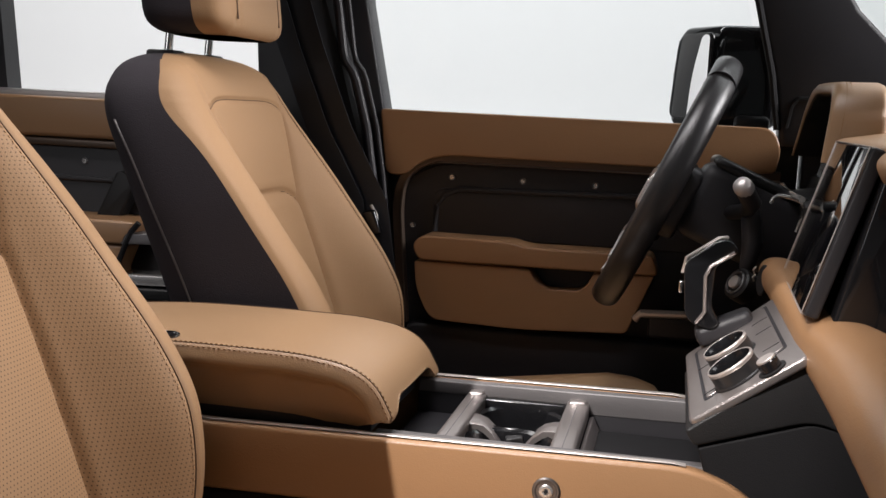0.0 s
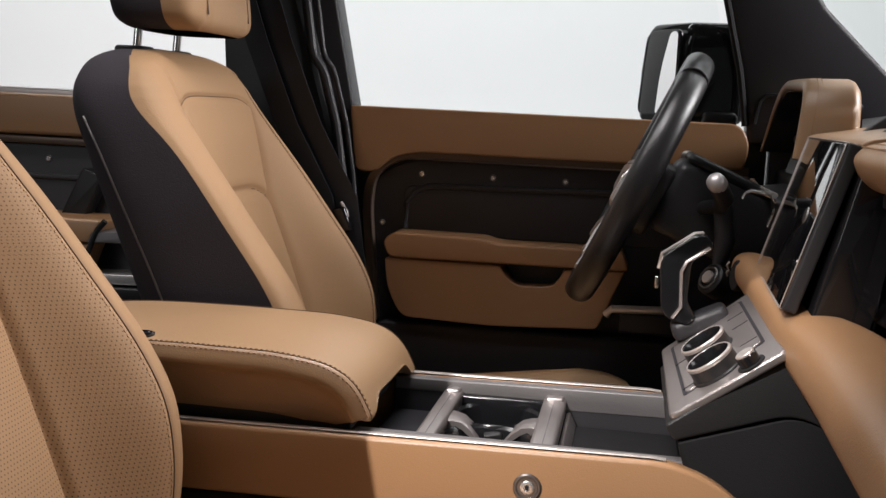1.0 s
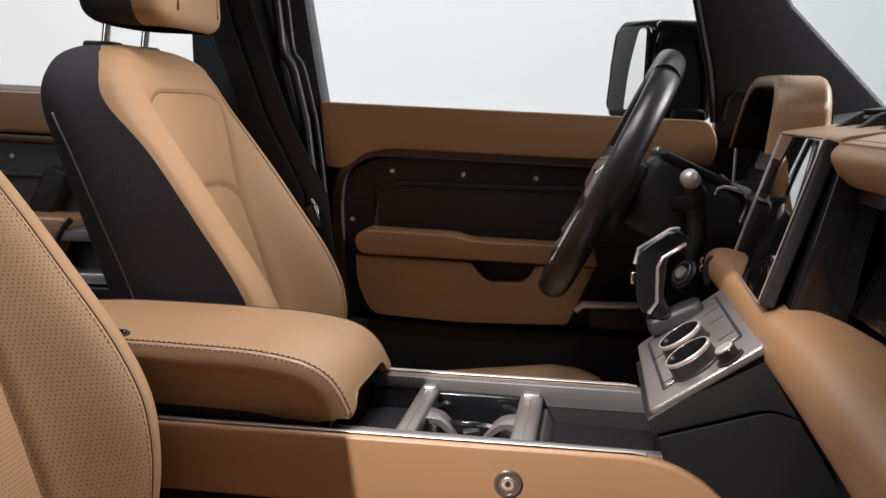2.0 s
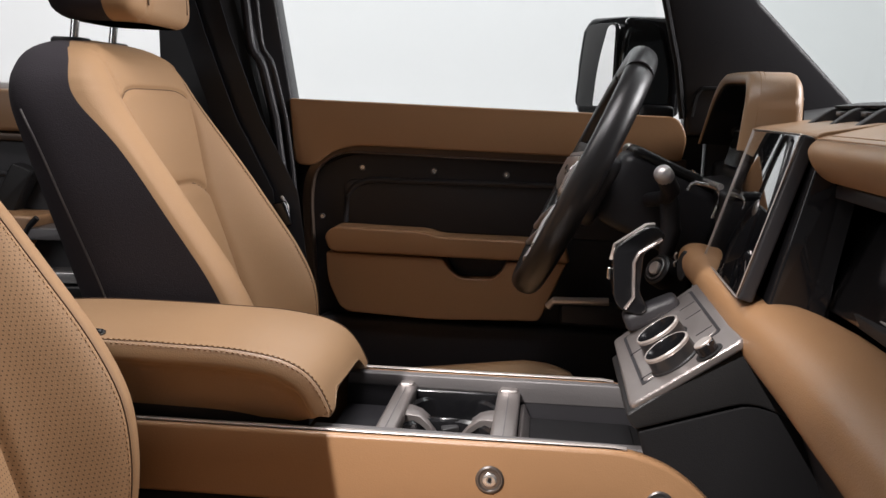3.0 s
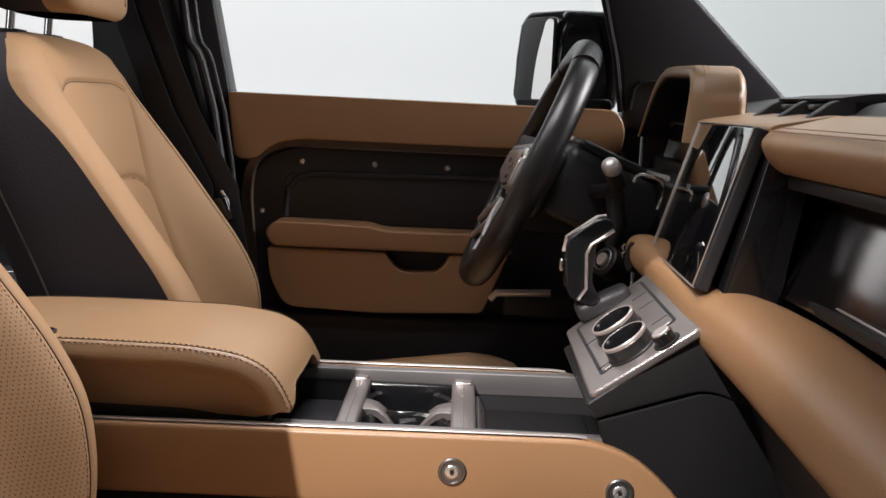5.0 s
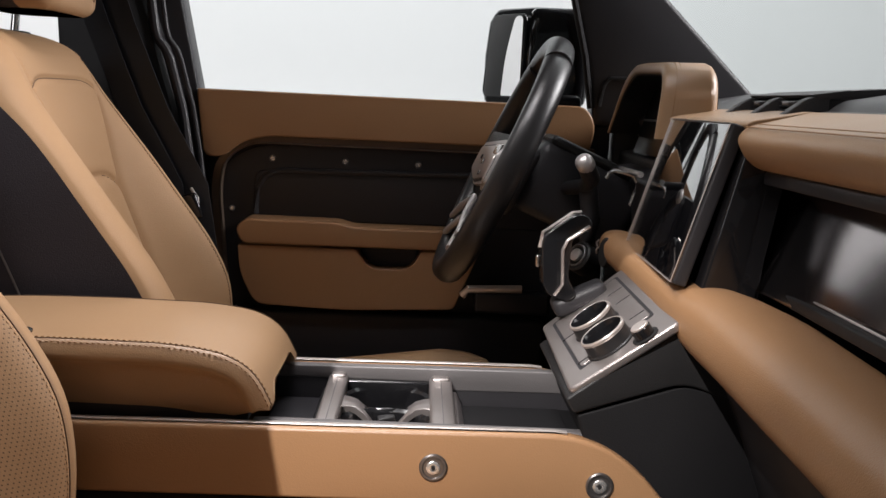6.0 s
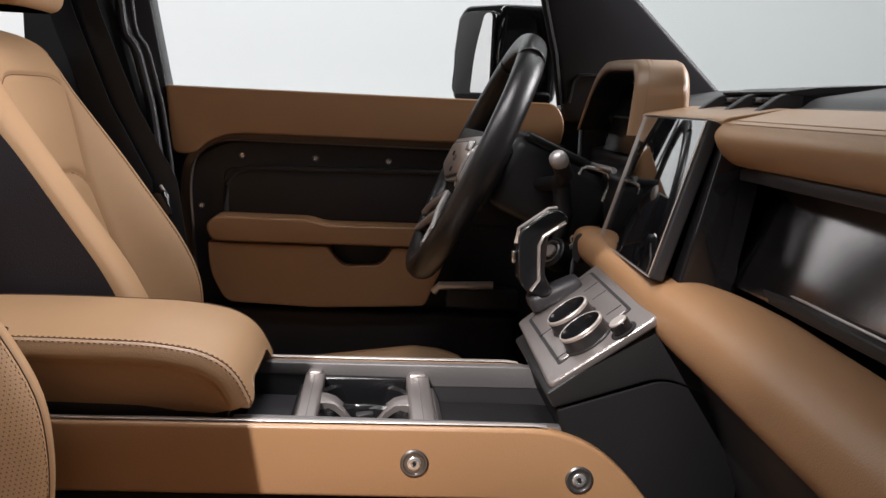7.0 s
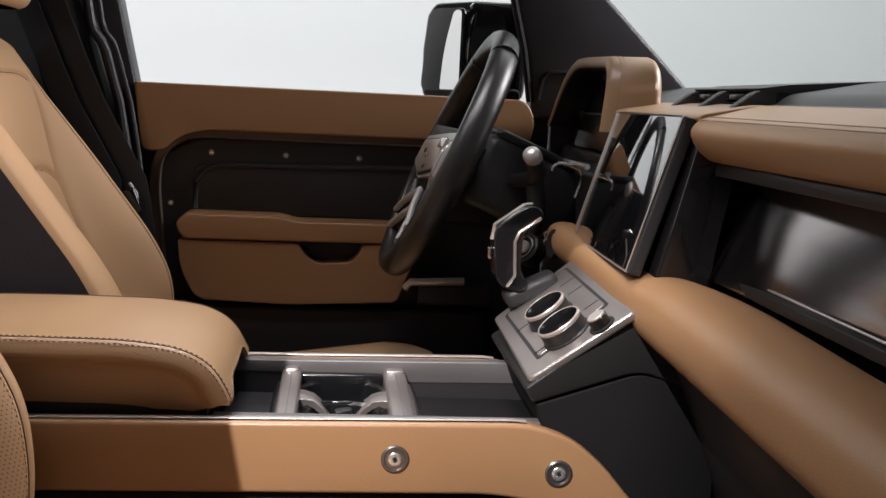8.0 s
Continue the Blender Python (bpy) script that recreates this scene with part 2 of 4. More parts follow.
def stitches(path, length=0.0042, gap=0.0022, r=0.0006):
    """Small raised threads laid along a path."""
    pts = [Vector(p) for p in path]
    run = [0.0]
    for a, b in zip(pts, pts[1:]):
        run.append(run[-1] + (b - a).length)
    def along(q):
        return Vector([float(np.interp(q, run, [p[k] for p in pts])) for k in range(3)])
    bm, pos = bmesh.new(), 0.0
    while pos + length < run[-1]:
        s, e = along(pos), along(pos + length)
        d = (e - s).normalized()
        side = d.cross(Vector((0.3, -0.8, 0.5))).normalized() * r
        up = side.cross(d).normalized() * r
        mid = (s + e) / 2
        q = [bm.verts.new(p) for p in (s, mid + side * 1.3, e, mid - side * 1.3, mid + up * 1.6, mid - up * 1.6)]
        for i in range(4):
            bm.faces.new((q[i], q[(i + 1) % 4], q[4]))
            bm.faces.new((q[(i + 1) % 4], q[i], q[5]))
        pos += length + gap
    return bm


def bolt(at, direction, parent, r=0.009, name="bolt", rim="dark_metal"):
    m = axis_pose(at, direction)
    b = part(name, lathe([(r * 1.0, -0.004), (r, 0.001), (r * 0.9, 0.0022), (r * 0.80, 0.0022), (r * 0.70, 0.0004), (r * 0.1, 0.0008)], m, 24), rim, parent, "recessed screw in a round collar")
    k = 1.0 if r > 0.01 else 1.45
    part("head", lathe([(r * 0.5 * k, 0.0), (r * 0.5 * k, 0.0016), (r * 0.42 * k, 0.0024), (r * 0.24, 0.0024), (r * 0.2, 0.0008), (r * 0.02, 0.0014)], m, 20), "satin_bright", b, "bright screw head with a socket")
    if r > 0.01:
        part("socket", lathe([(r * 0.16, 0.0), (r * 0.16, 0.0027), (r * 0.02, 0.0027)], m, 6), "rubber", b, "dark hexagon socket")
    return b


# ---------------------------------------------------------------- studio
structure("ground", rbox(-9, 9, -7, 4.1, -0.1, 0.0, 0), "floor", "grey painted studio floor", "floor")
cyc = [(4.0, 0.0)] + [(4.0 + 1.5 * math.sin(a), 1.5 - 1.5 * math.cos(a)) for a in (math.pi / 2 * i / 12 for i in range(1, 13))] + [(5.5, 6.0), (5.7, 6.0), (5.7, -0.1), (4.0, -0.1)]
structure("backdrop", prism(cyc, -9, 9, "x"), "studio", "white curved studio cyclorama wall", "backdrop")

# wall out of view, added so that the mirror glass reflects white
structure("side_wall", rbox(-5.7, -5.5, -3.0, 4.0, 0.0, 5.0, 0.0), "studio", "unseen white studio wall for the door mirror to reflect", "wall")

# ---------------------------------------------------------------- car shell
structure("car_floor", rbox(-1.9, 0.75, -0.78, 0.80, 0.60, 0.64, 0.004), "rubber", "black carpeted car floor", "floor")
# unseen roof; its openings are made up and trimmed to shape the overhead fills
for x0, x1, y0, y1 in ((-1.9, -1.42, -0.74, 0.78), (-0.94, -0.78, -0.74, 0.78), (-1.42, -0.94, -0.74, -0.25), (-1.42, -0.94, 0.42, 0.78), (-0.06, 0.12, -0.74, 0.78), (-0.78, -0.34, -0.74, -0.15), (-0.34, -0.06, -0.74, -0.33), (-0.78, -0.06, 0.17, 0.78)):
    structure("car_roof", rbox(x0, x1, y0, y1, 1.80, 1.86, 0.004), "plastic2", "dark lined car roof, unseen, with openings added for the fill lamps", "roof")
structure("car_rear_wall", rbox(-1.96, -1.9, -0.78, 0.80, 0.60, 1.84, 0.01), "plastic", "dark rear wall of the cabin", "wall")
structure("car_firewall", rbox(0.70, 0.75, -0.78, 0.80, 0.60, 1.30, 0.01), "plastic", "black firewall behind the dashboard", "wall")
structure("door_sill", rbox(-1.9, 0.75, 0.74, 0.84, 0.45, 0.90, 0.015), "plastic", "black sill below the doors", "sill")
structure("chassis", rbox(-1.9, 0.8, -0.7, 0.7, 0.0, 0.59, 0.03), "rubber", "dark underbody on the studio floor", "underbody")

# middle pillar, with the window edges leaning back
bp = [(-0.80, 1.85), (-0.60, 1.85), (-0.566, 1.52), (-0.527, 1.334), (-0.505, 1.15), (-0.47, 0.90), (-0.80, 0.90), (-0.765, 1.30)]
structure("pillar_middle", prism(bp, 0.735, 0.80, "y", 0.006), "plastic", "black middle door pillar", "pillar")
structure("pillar_trim", loft([[(x0 + dx, y, z) for dx, y in ((-0.09, 0.72), (-0.07, 0.69), (-0.02, 0.675), (0.015, 0.69), (0.03, 0.72), (0.02, 0.74), (-0.08, 0.74))] for x0, z in ((-0.685, 1.80), (-0.645, 1.52), (-0.61, 1.40), (-0.575, 1.28), (-0.55, 1.12), (-0.52, 0.90))]), "plastic2", "moulded black pillar cover", "pillar")
for xo, yo, r in ((0.0, 0.690, 0.0085), (0.017, 0.698, 0.0050)):
    structure("pillar_moulding", tube([(-0.640 + xo, yo, 1.70), (-0.603 + xo, yo, 1.490), (-0.594 + xo, yo, 1.430), (-0.588 + xo, yo, 1.412), (-0.574 + xo, yo - 0.004, 1.396), (-0.568 + xo, yo - 0.004, 1.380), (-0.546 + xo, yo, 1.2975), (-0.531 + xo, yo, 1.2103), (-0.517 + xo, yo, 1.10)], r, 10), "plastic", "rounded black moulding down the pillar", "trim")
structure("pillar_near", prism([(-1.15, 0.60), (-0.503, 0.60), (-0.503, 1.42), (-0.516, 1.51), (-0.576, 1.82), (-1.15, 1.82)], -0.80, -0.74, "y", 0.004), "plastic", "plain middle pillar behind the open door", "pillar")
# front pillar and the corner panel behind the mirror
ap = [(0.165, 1.30), (0.150, 1.40), (0.118, 1.524), (0.0, 1.85), (0.13, 1.85), (0.17, 1.70), (0.275, 1.531), (0.445, 1.365), (0.55, 1.30)]
structure("pillar_front", prism(ap, 0.715, 0.78, "y", 0.01), "plastic", "dark windscreen pillar", "pillar")

structure("footwell_side", rbox(0.205, 0.75, 0.735, 0.80, 0.60, 1.31, 0.006), "plastic", "black side of the footwell", "wall")
structure("quarter_trim", tube([(0.172, 0.712, 1.335), (0.178, 0.710, 1.372), (0.188, 0.710, 1.383), (0.222, 0.710, 1.384), (0.242, 0.711, 1.372), (0.268, 0.712, 1.335)], 0.004, 8), "plastic2", "moulded ridge on the mirror corner panel", "trim")
structure("pillar_seal", tube([(0.158, 0.716, 1.33), (0.143, 0.716, 1.42), (0.112, 0.716, 1.54), (0.0, 0.716, 1.84)], 0.006, 8), "rubber", "black rubber window seal", "trim")
# windscreen
ws = bmesh.new()
for x, z in ((0.492, 1.325), (-0.035, 1.845)):
    for y in (-0.75, 0.75):
        ws.verts.new((x, y, z))
ws.verts.ensure_lookup_table()
ws.faces.new([ws.verts[i] for i in (0, 1, 3, 2)])
bmesh.ops.solidify(ws, geom=ws.faces[:], thickness=0.005)
wsc = structure("windscreen", ws, "tint", "green tinted sloping windscreen", "windscreen")
wsc.visible_shadow = False


# ---------------------------------------------------------------- doors
def front_door():
    d = thing("front_door", (-0.2, 0.74, 0.9), "closed front door with tan leather trim and black panel", "car door")
    part("door_shell", prism(rounded([(-0.52, 0.66), (0.20, 0.66), (0.20, 1.315), (-0.52, 1.315)], 0.02), 0.742, 0.80, "y", 0.004), "plastic", d, "black door shell")
    # belt trim: padded tan band with a hooked rear end
    ol = rounded([(-0.524, 1.333), (0.150, 1.333), (0.168, 1.30), (0.160, 1.2565), (-0.40, 1.2565), (-0.445, 1.245), (-0.475, 1.218), (-0.510, 1.216)], [0.006, 0.02, 0.03, 0.01, 0.03, 0.03, 0.012, 0.02])
    part("belt_trim", prism(ol, 0.700, 0.742, "y", 0.008, 4), "leather2", d, "padded tan leather belt trim")
    # thin bronze strip that follows the rounded panel
    def arch(o):
        return rounded([(0.17, 1.2535 - o), (-0.43, 1.2535 - o), (-0.485 + o, 1.215), (-0.492 + o, 1.16), (-0.472 + o, 0.95)], [0, 0.05 - o * 0.5, 0.04, 0.03, 0], 7)
    for nm, o0, o1, y0, mt, lb in (("strip", -0.006, 0.008, 0.712, "bronze", "dark bronze satin strip"), ("bead", 0.009, 0.0108, 0.709, "bronze_bright", "thin bronze bead")):
        a, b = arch(o0), arch(o1)
        part(nm, loft([[(p[0], y0, p[1]) for p in a], [(p[0], y0 - 0.001, p[1]) for p in b], [(p[0], 0.745, p[1]) for p in b], [(p[0], 0.745, p[1]) for p in a]] + [[(p[0], y0, p[1]) for p in a]], closed=False), mt, d, lb)
    pl = rounded([(0.19, 1.242), (-0.42, 1.242), (-0.478, 1.21), (-0.484, 1.16), (-0.462, 0.90), (0.19, 0.90)], [0, 0.05, 0.04, 0.03, 0, 0], 7)
    part("panel", prism(pl, 0.730, 0.745, "y", 0.003), "plastic", d, "black textured door panel")
    part("lower_recess", prism(rounded([(-0.425, 1.196), (0.12, 1.203), (0.12, 1.11), (-0.425, 1.11)], 0.02), 0.7265, 0.735, "y", 0.003), "plastic", d, "raised black inner field")
    part("fold", tube([(-0.42, 0.728, 1.118), (-0.42, 0.728, 1.165), (-0.405, 0.727, 1.185), (-0.38, 0.726, 1.196), (0.12, 0.726, 1.206)], 0.0055, 8), "plastic", d)
    for x in (-0.394, -0.266, -0.138):
        bolt((x, 0.7295, 1.217), (0, -1, 0), d, 0.0062)
    bolt((-0.463, 0.7295, 1.126), (0, -1, 0), d, 0.0052)
    # armrest pad, stepped, and the lower tan panel with its pull
    a = rounded([(-0.446, 1.100), (-0.43, 1.117), (-0.27, 1.1165), (-0.245, 1.109), (-0.030, 1.111), (-0.018, 1.076), (-0.435, 1.073)], [0.012, 0.012, 0.02, 0.02, 0.01, 0.01, 0.015], 6)
    part("armrest_pad", prism(a, 0.655, 0.735, "y", 0.010, 4), "leather2", d, "tan leather armrest pad")
    lp = rounded([(-0.442, 1.071), (-0.238, 1.0705), (-0.226, 1.052), (-0.208, 1.037), (-0.150, 1.039), (-0.137, 1.05), (-0.127, 1.0715), (-0.025, 1.0745), (-0.066, 0.972), (-0.25, 0.963), (-0.41, 0.968), (-0.437, 1.02)], [0.006, 0.006, 0.012, 0.012, 0.012, 0.012, 0.006, 0.006, 0.01, 0.03, 0.02, 0.02], 5)
    part("lower_panel", prism(lp, 0.664, 0.735, "y", 0.005, 3), "leather2", d, "tan leather lower door panel")
    part("pull_cup", prism(rounded([(-0.238, 1.074), (-0.208, 1.030), (-0.150, 1.030), (-0.120, 1.074)], 0.012), 0.705, 0.733, "y", 0.002), "plastic", d, "black pull recess")
    part("map_pocket", prism(rounded([(-0.46, 0.955), (0.10, 0.955), (0.10, 0.72), (-0.44, 0.72)], 0.02), 0.69, 0.735, "y", 0.008), "plastic", d, "black lower door bin")
    g = bmesh.new()
    q = [g.verts.new(p) for p in ((-0.527, 0.765, 1.33), (0.150, 0.765, 1.33), (0.03, 0.765, 1.82), (-0.62, 0.765, 1.82))]
    g.faces.new(q)
    bmesh.ops.solidify(g, geom=g.faces[:], thickness=0.004)
    w = part("window", g, "glass", d, "clear side window")
    w.visible_shadow = False
    return d


front_door()


def rear_door():
    d = thing("rear_door", (-1.2, 0.74, 0.9), "closed rear door with tan leather trim and black panel", "car door")
    part("door_shell", rbox(-1.75, -0.82, 0.742, 0.80, 0.66, 1.315, 0.01), "plastic", d, "black door shell")
    part("belt_trim", prism(rounded([(-1.75, 1.325), (-0.83, 1.325), (-0.83, 1.250), (-1.75, 1.248)], 0.012), 0.700, 0.742, "y", 0.008, 4), "leather2", d, "padded tan leather belt trim")
    # the pale metal stands in for light reflected along the strip
    part("window_ledge", rbox(-1.75, -0.83, 0.735, 0.775, 1.320, 1.337, 0.005), "satin_matte", d, "weather strip, its reflection put in as grey")
    part("strip", rbox(-1.75, -0.83, 0.712, 0.745, 1.232, 1.247, 0.003), "bronze", d, "dark bronze satin strip")
    part("panel", rbox(-1.75, -0.83, 0.728, 0.745, 0.80, 1.232, 0.003), "plastic", d, "black textured door panel")
    part("fold", rbox(-1.75, -0.83, 0.722, 0.735, 1.165, 1.176, 0.004), "plastic", d)
    bolt((-1.112, 0.7275, 1.205), (0, -1, 0), d, 0.0065)
    part("pull_handle", prism(rounded([(-1.024, 1.194), (-0.984, 1.180), (-1.030, 1.086), (-1.076, 1.086)], 0.008), 0.688, 0.728, "y", 0.006), "plastic2", d, "black grab handle")
    part("armrest_pad", prism(rounded([(-1.6, 1.109), (-0.942, 1.108), (-0.964, 1.067), (-1.6, 1.067)], [0, 0.014, 0.006, 0], 5), 0.60, 0.735, "y", 0.010, 4), "leather2", d, "tan leather armrest pad")
    part("lower_panel", prism(rounded([(-1.6, 1.064), (-0.966, 1.064), (-0.992, 1.0), (-1.03, 0.92), (-1.6, 0.92)], 0.006), 0.604, 0.735, "y", 0.005), "leather2", d, "tan leather lower door panel")
    part("window_frame", prism([(-1.46, 1.85), (-1.340, 1.85), (-1.2845, 1.325), (-1.37, 1.30)], 0.742, 0.79, "y", 0.004), "plastic", d, "black upright window frame")
    return d


rear_door()


def rear_bin():
    d = thing("rear_side_bin", (-0.95, 0.6, 0.8), "black side bin with bright bar beside the rear seat", "storage bin")
    part("upper_rail", prism(rounded([(-0.972, 1.068), (-0.962, 1.088), (-0.82, 1.092), (-0.82, 1.074)], 0.004), 0.60, 0.70, "y", 0.004), "dark_metal", d, "grey upper rail")
    part("recess", rbox(-0.985, -0.82, 0.67, 0.70, 1.010, 1.072, 0.004), "plastic", d, "black recess")
    part("bar", prism(rounded([(-0.996, 0.994), (-0.984, 1.012), (-0.82, 1.017), (-0.82, 0.999)], 0.003), 0.60, 0.67, "y", 0.004), "satin_bright", d, "satin metal bar")
    part("ledge", prism(rounded([(-1.000, 0.974), (-0.99, 0.990), (-0.82, 0.994), (-0.82, 0.976)], 0.003), 0.58, 0.70, "y", 0.004), "plastic2", d, "black ledge")
    part("edge_bead", tube([(-0.936, 0.602, 1.108), (-0.950, 0.602, 1.092), (-0.962, 0.602, 1.066), (-0.985, 0.602, 1.008), (-1.02, 0.602, 0.93)], 0.0055, 8), "rubber", d, "black edge bead")
    part("base", rbox(-1.02, -0.82, 0.57, 0.70, 0.70, 0.964, 0.006), "grey_mesh", d, "grey speckled cloth side")
    return d


rear_bin()


def wing_mirror():
    d = thing("wing_mirror", (0.06, 0.88, 1.33), "gloss black door mirror outside the front window", "car mirror")
    plan = [(-0.023, 0.902), (0.050, 0.800), (0.150, 0.792), (0.166, 0.815), (0.140, 0.93), (0.06, 0.975), (-0.005, 0.945)]
    cx, cy = 0.06, 0.875
    rings = []
    for z, k in ((1.331, 0.86), (1.333, 0.93), (1.338, 0.97), (1.350, 0.995), (1.42, 1.0), (1.482, 0.985), (1.496, 0.955), (1.504, 0.90), (1.507, 0.82)):
        rings.append([(cx + (x - cx) * k + 0.012 * sstep(1.46, 1.51, z), cy + (y - cy) * k, z) for x, y in rounded(plan, 0.012, 5)])
    part("housing", loft(rings), "gloss", d, "gloss black mirror housing", angle=50)
    yaw = math.degrees(math.atan2(-0.102, 0.073))
    face = pose(0.0120, 0.8480, 1.42, 0, 0, yaw)
    part("bezel", moved(prism(rounded([(-0.058, -0.078), (0.058, -0.078), (0.058, 0.074), (-0.040, 0.074)], [0.02, 0.012, 0.012, 0.03], 6), -0.004, 0.004, "y", 0.002), face), "gloss", d, "gloss black mirror bezel")
    gl = rounded([(0.002, -0.074), (0.055, -0.074), (0.055, 0.070), (0.034, 0.070), (0.010, 0.0)], [0.004, 0.004, 0.010, 0.012, 0.06], 8)
    part("mirror_glass", moved(prism(gl, -0.0062, -0.0045, "y"), face), "mirror", d, "mirror glass reflecting white studio")
    part("cap_joint", tube([(0.058, 0.7985, 1.345), (0.058, 0.7970, 1.42), (0.066, 0.8010, 1.485), (0.074, 0.815, 1.504)], 0.0012, 6), "rubber", d, "fine joint in the housing")
    part("stalk_arm", rbox(0.09, 0.15, 0.77, 0.86, 1.325, 1.352, 0.01), "plastic", d, "black mirror arm")
    return d


wing_mirror()


# ---------------------------------------------------------------- seats
FRONT = [(0.88, -0.485), (0.93, -0.50), (1.0, -0.525), (1.1, -0.565), (1.191, -0.605), (1.279, -0.634), (1.332, -0.653), (1.36, -0.664), (1.38, -0.680), (1.393, -0.700), (1.399, -0.716), (1.402, -0.735)]
BACK = [(0.88, -0.645), (0.93, -0.66), (1.049, -0.705), (1.227, -0.775), (1.31, -0.808), (1.36, -0.808), (1.38, -0.797), (1.393, -0.780), (1.399, -0.768), (1.402, -0.752)]
BOLSTER = [(0.88, 0.05), (0.93, 0.07), (0.97, 0.085), (1.03, 0.10), (1.09, 0.092), (1.2, 0.058), (1.28, 0.022), (1.335, 0.0), (1.4, 0.0)]
WIDTH = [(0.88, 0.190), (0.95, 0.212), (1.05, 0.222), (1.2, 0.220), (1.28, 0.213), (1.33, 0.205), (1.36, 0.194), (1.378, 0.176), (1.388, 0.155), (1.395, 0.125), (1.400, 0.085), (1.402, 0.045)]


def groove(d, w):
    return math.exp(-(d / w) ** 2)


def seat_face(z, a, seam=0.80):
    """The front of a backrest: z height, a from -1 to 1 across."""
    w = seat_table(WIDTH, z)
    y = a * w
    x = seat_table(FRONT, z)
    s = abs(a)
    hw = lerp_table([(0.88, 0.085), (1.0, 0.092), (1.19, 0.110), (1.26, 0.128), (1.33, 0.146), (1.40, 0.148)], z)
    rise = min(1.0, max(0.0, (s - hw / w) / max(0.05, 0.82 - hw / w)))
    x += smooth_table(BOLSTER, z) * (0.75 * math.sin(math.pi / 2 * rise) + 0.25 * sstep(0.50, 0.80, s))
    x -= (0.028 + 0.019 * groove(z - 1.325, 0.045)) * (1 - math.sqrt(max(0.0, 1 - ((max(s, 0.80) - 0.80) / 0.20) ** 2)))
    # padded panels between sewn lines
    dep = 0.0
    ya = abs(y)
    dep += (0.0075 if y > 0 else 0.0030) * groove(ya - hw, 0.004) * (1 - sstep(1.305, 1.338, z))
    if ya < hw:
        top = 1.336 - 0.015 * (ya / hw) ** 6
        dep += 0.0045 * groove(z - top, 0.0035)
        arc = 1.197 - 0.02 * (ya / hw) ** 4
        dep += 0.006 * groove(z - arc, 0.004)
        if z < arc:
            x += 0.006 * sstep(0, 0.02, arc - z) * (1 - (ya / hw) ** 4)
        else:
            x += 0.003 * sstep(0, 0.02, arc - z if z < arc else z - arc)
    dep += 0.003 * groove((a - seam) * w, 0.0025)
    return x - dep, y


def seat_ring_back(z, n):
    xr, yr = seat_face(z, 1.0)
    xb = seat_table(BACK, z)
    w = abs(yr)
    out = []
    for j in range(n + 1):
        q = math.pi * j / n
        c, s = math.cos(q), math.sin(q)
        out.append((xr - (xr - xb) * abs(s) ** 0.42, w * (1 if c >= 0 else -1) * abs(c) ** 0.42 * (1 + 0.02 * math.sin(q)), z))
    return out


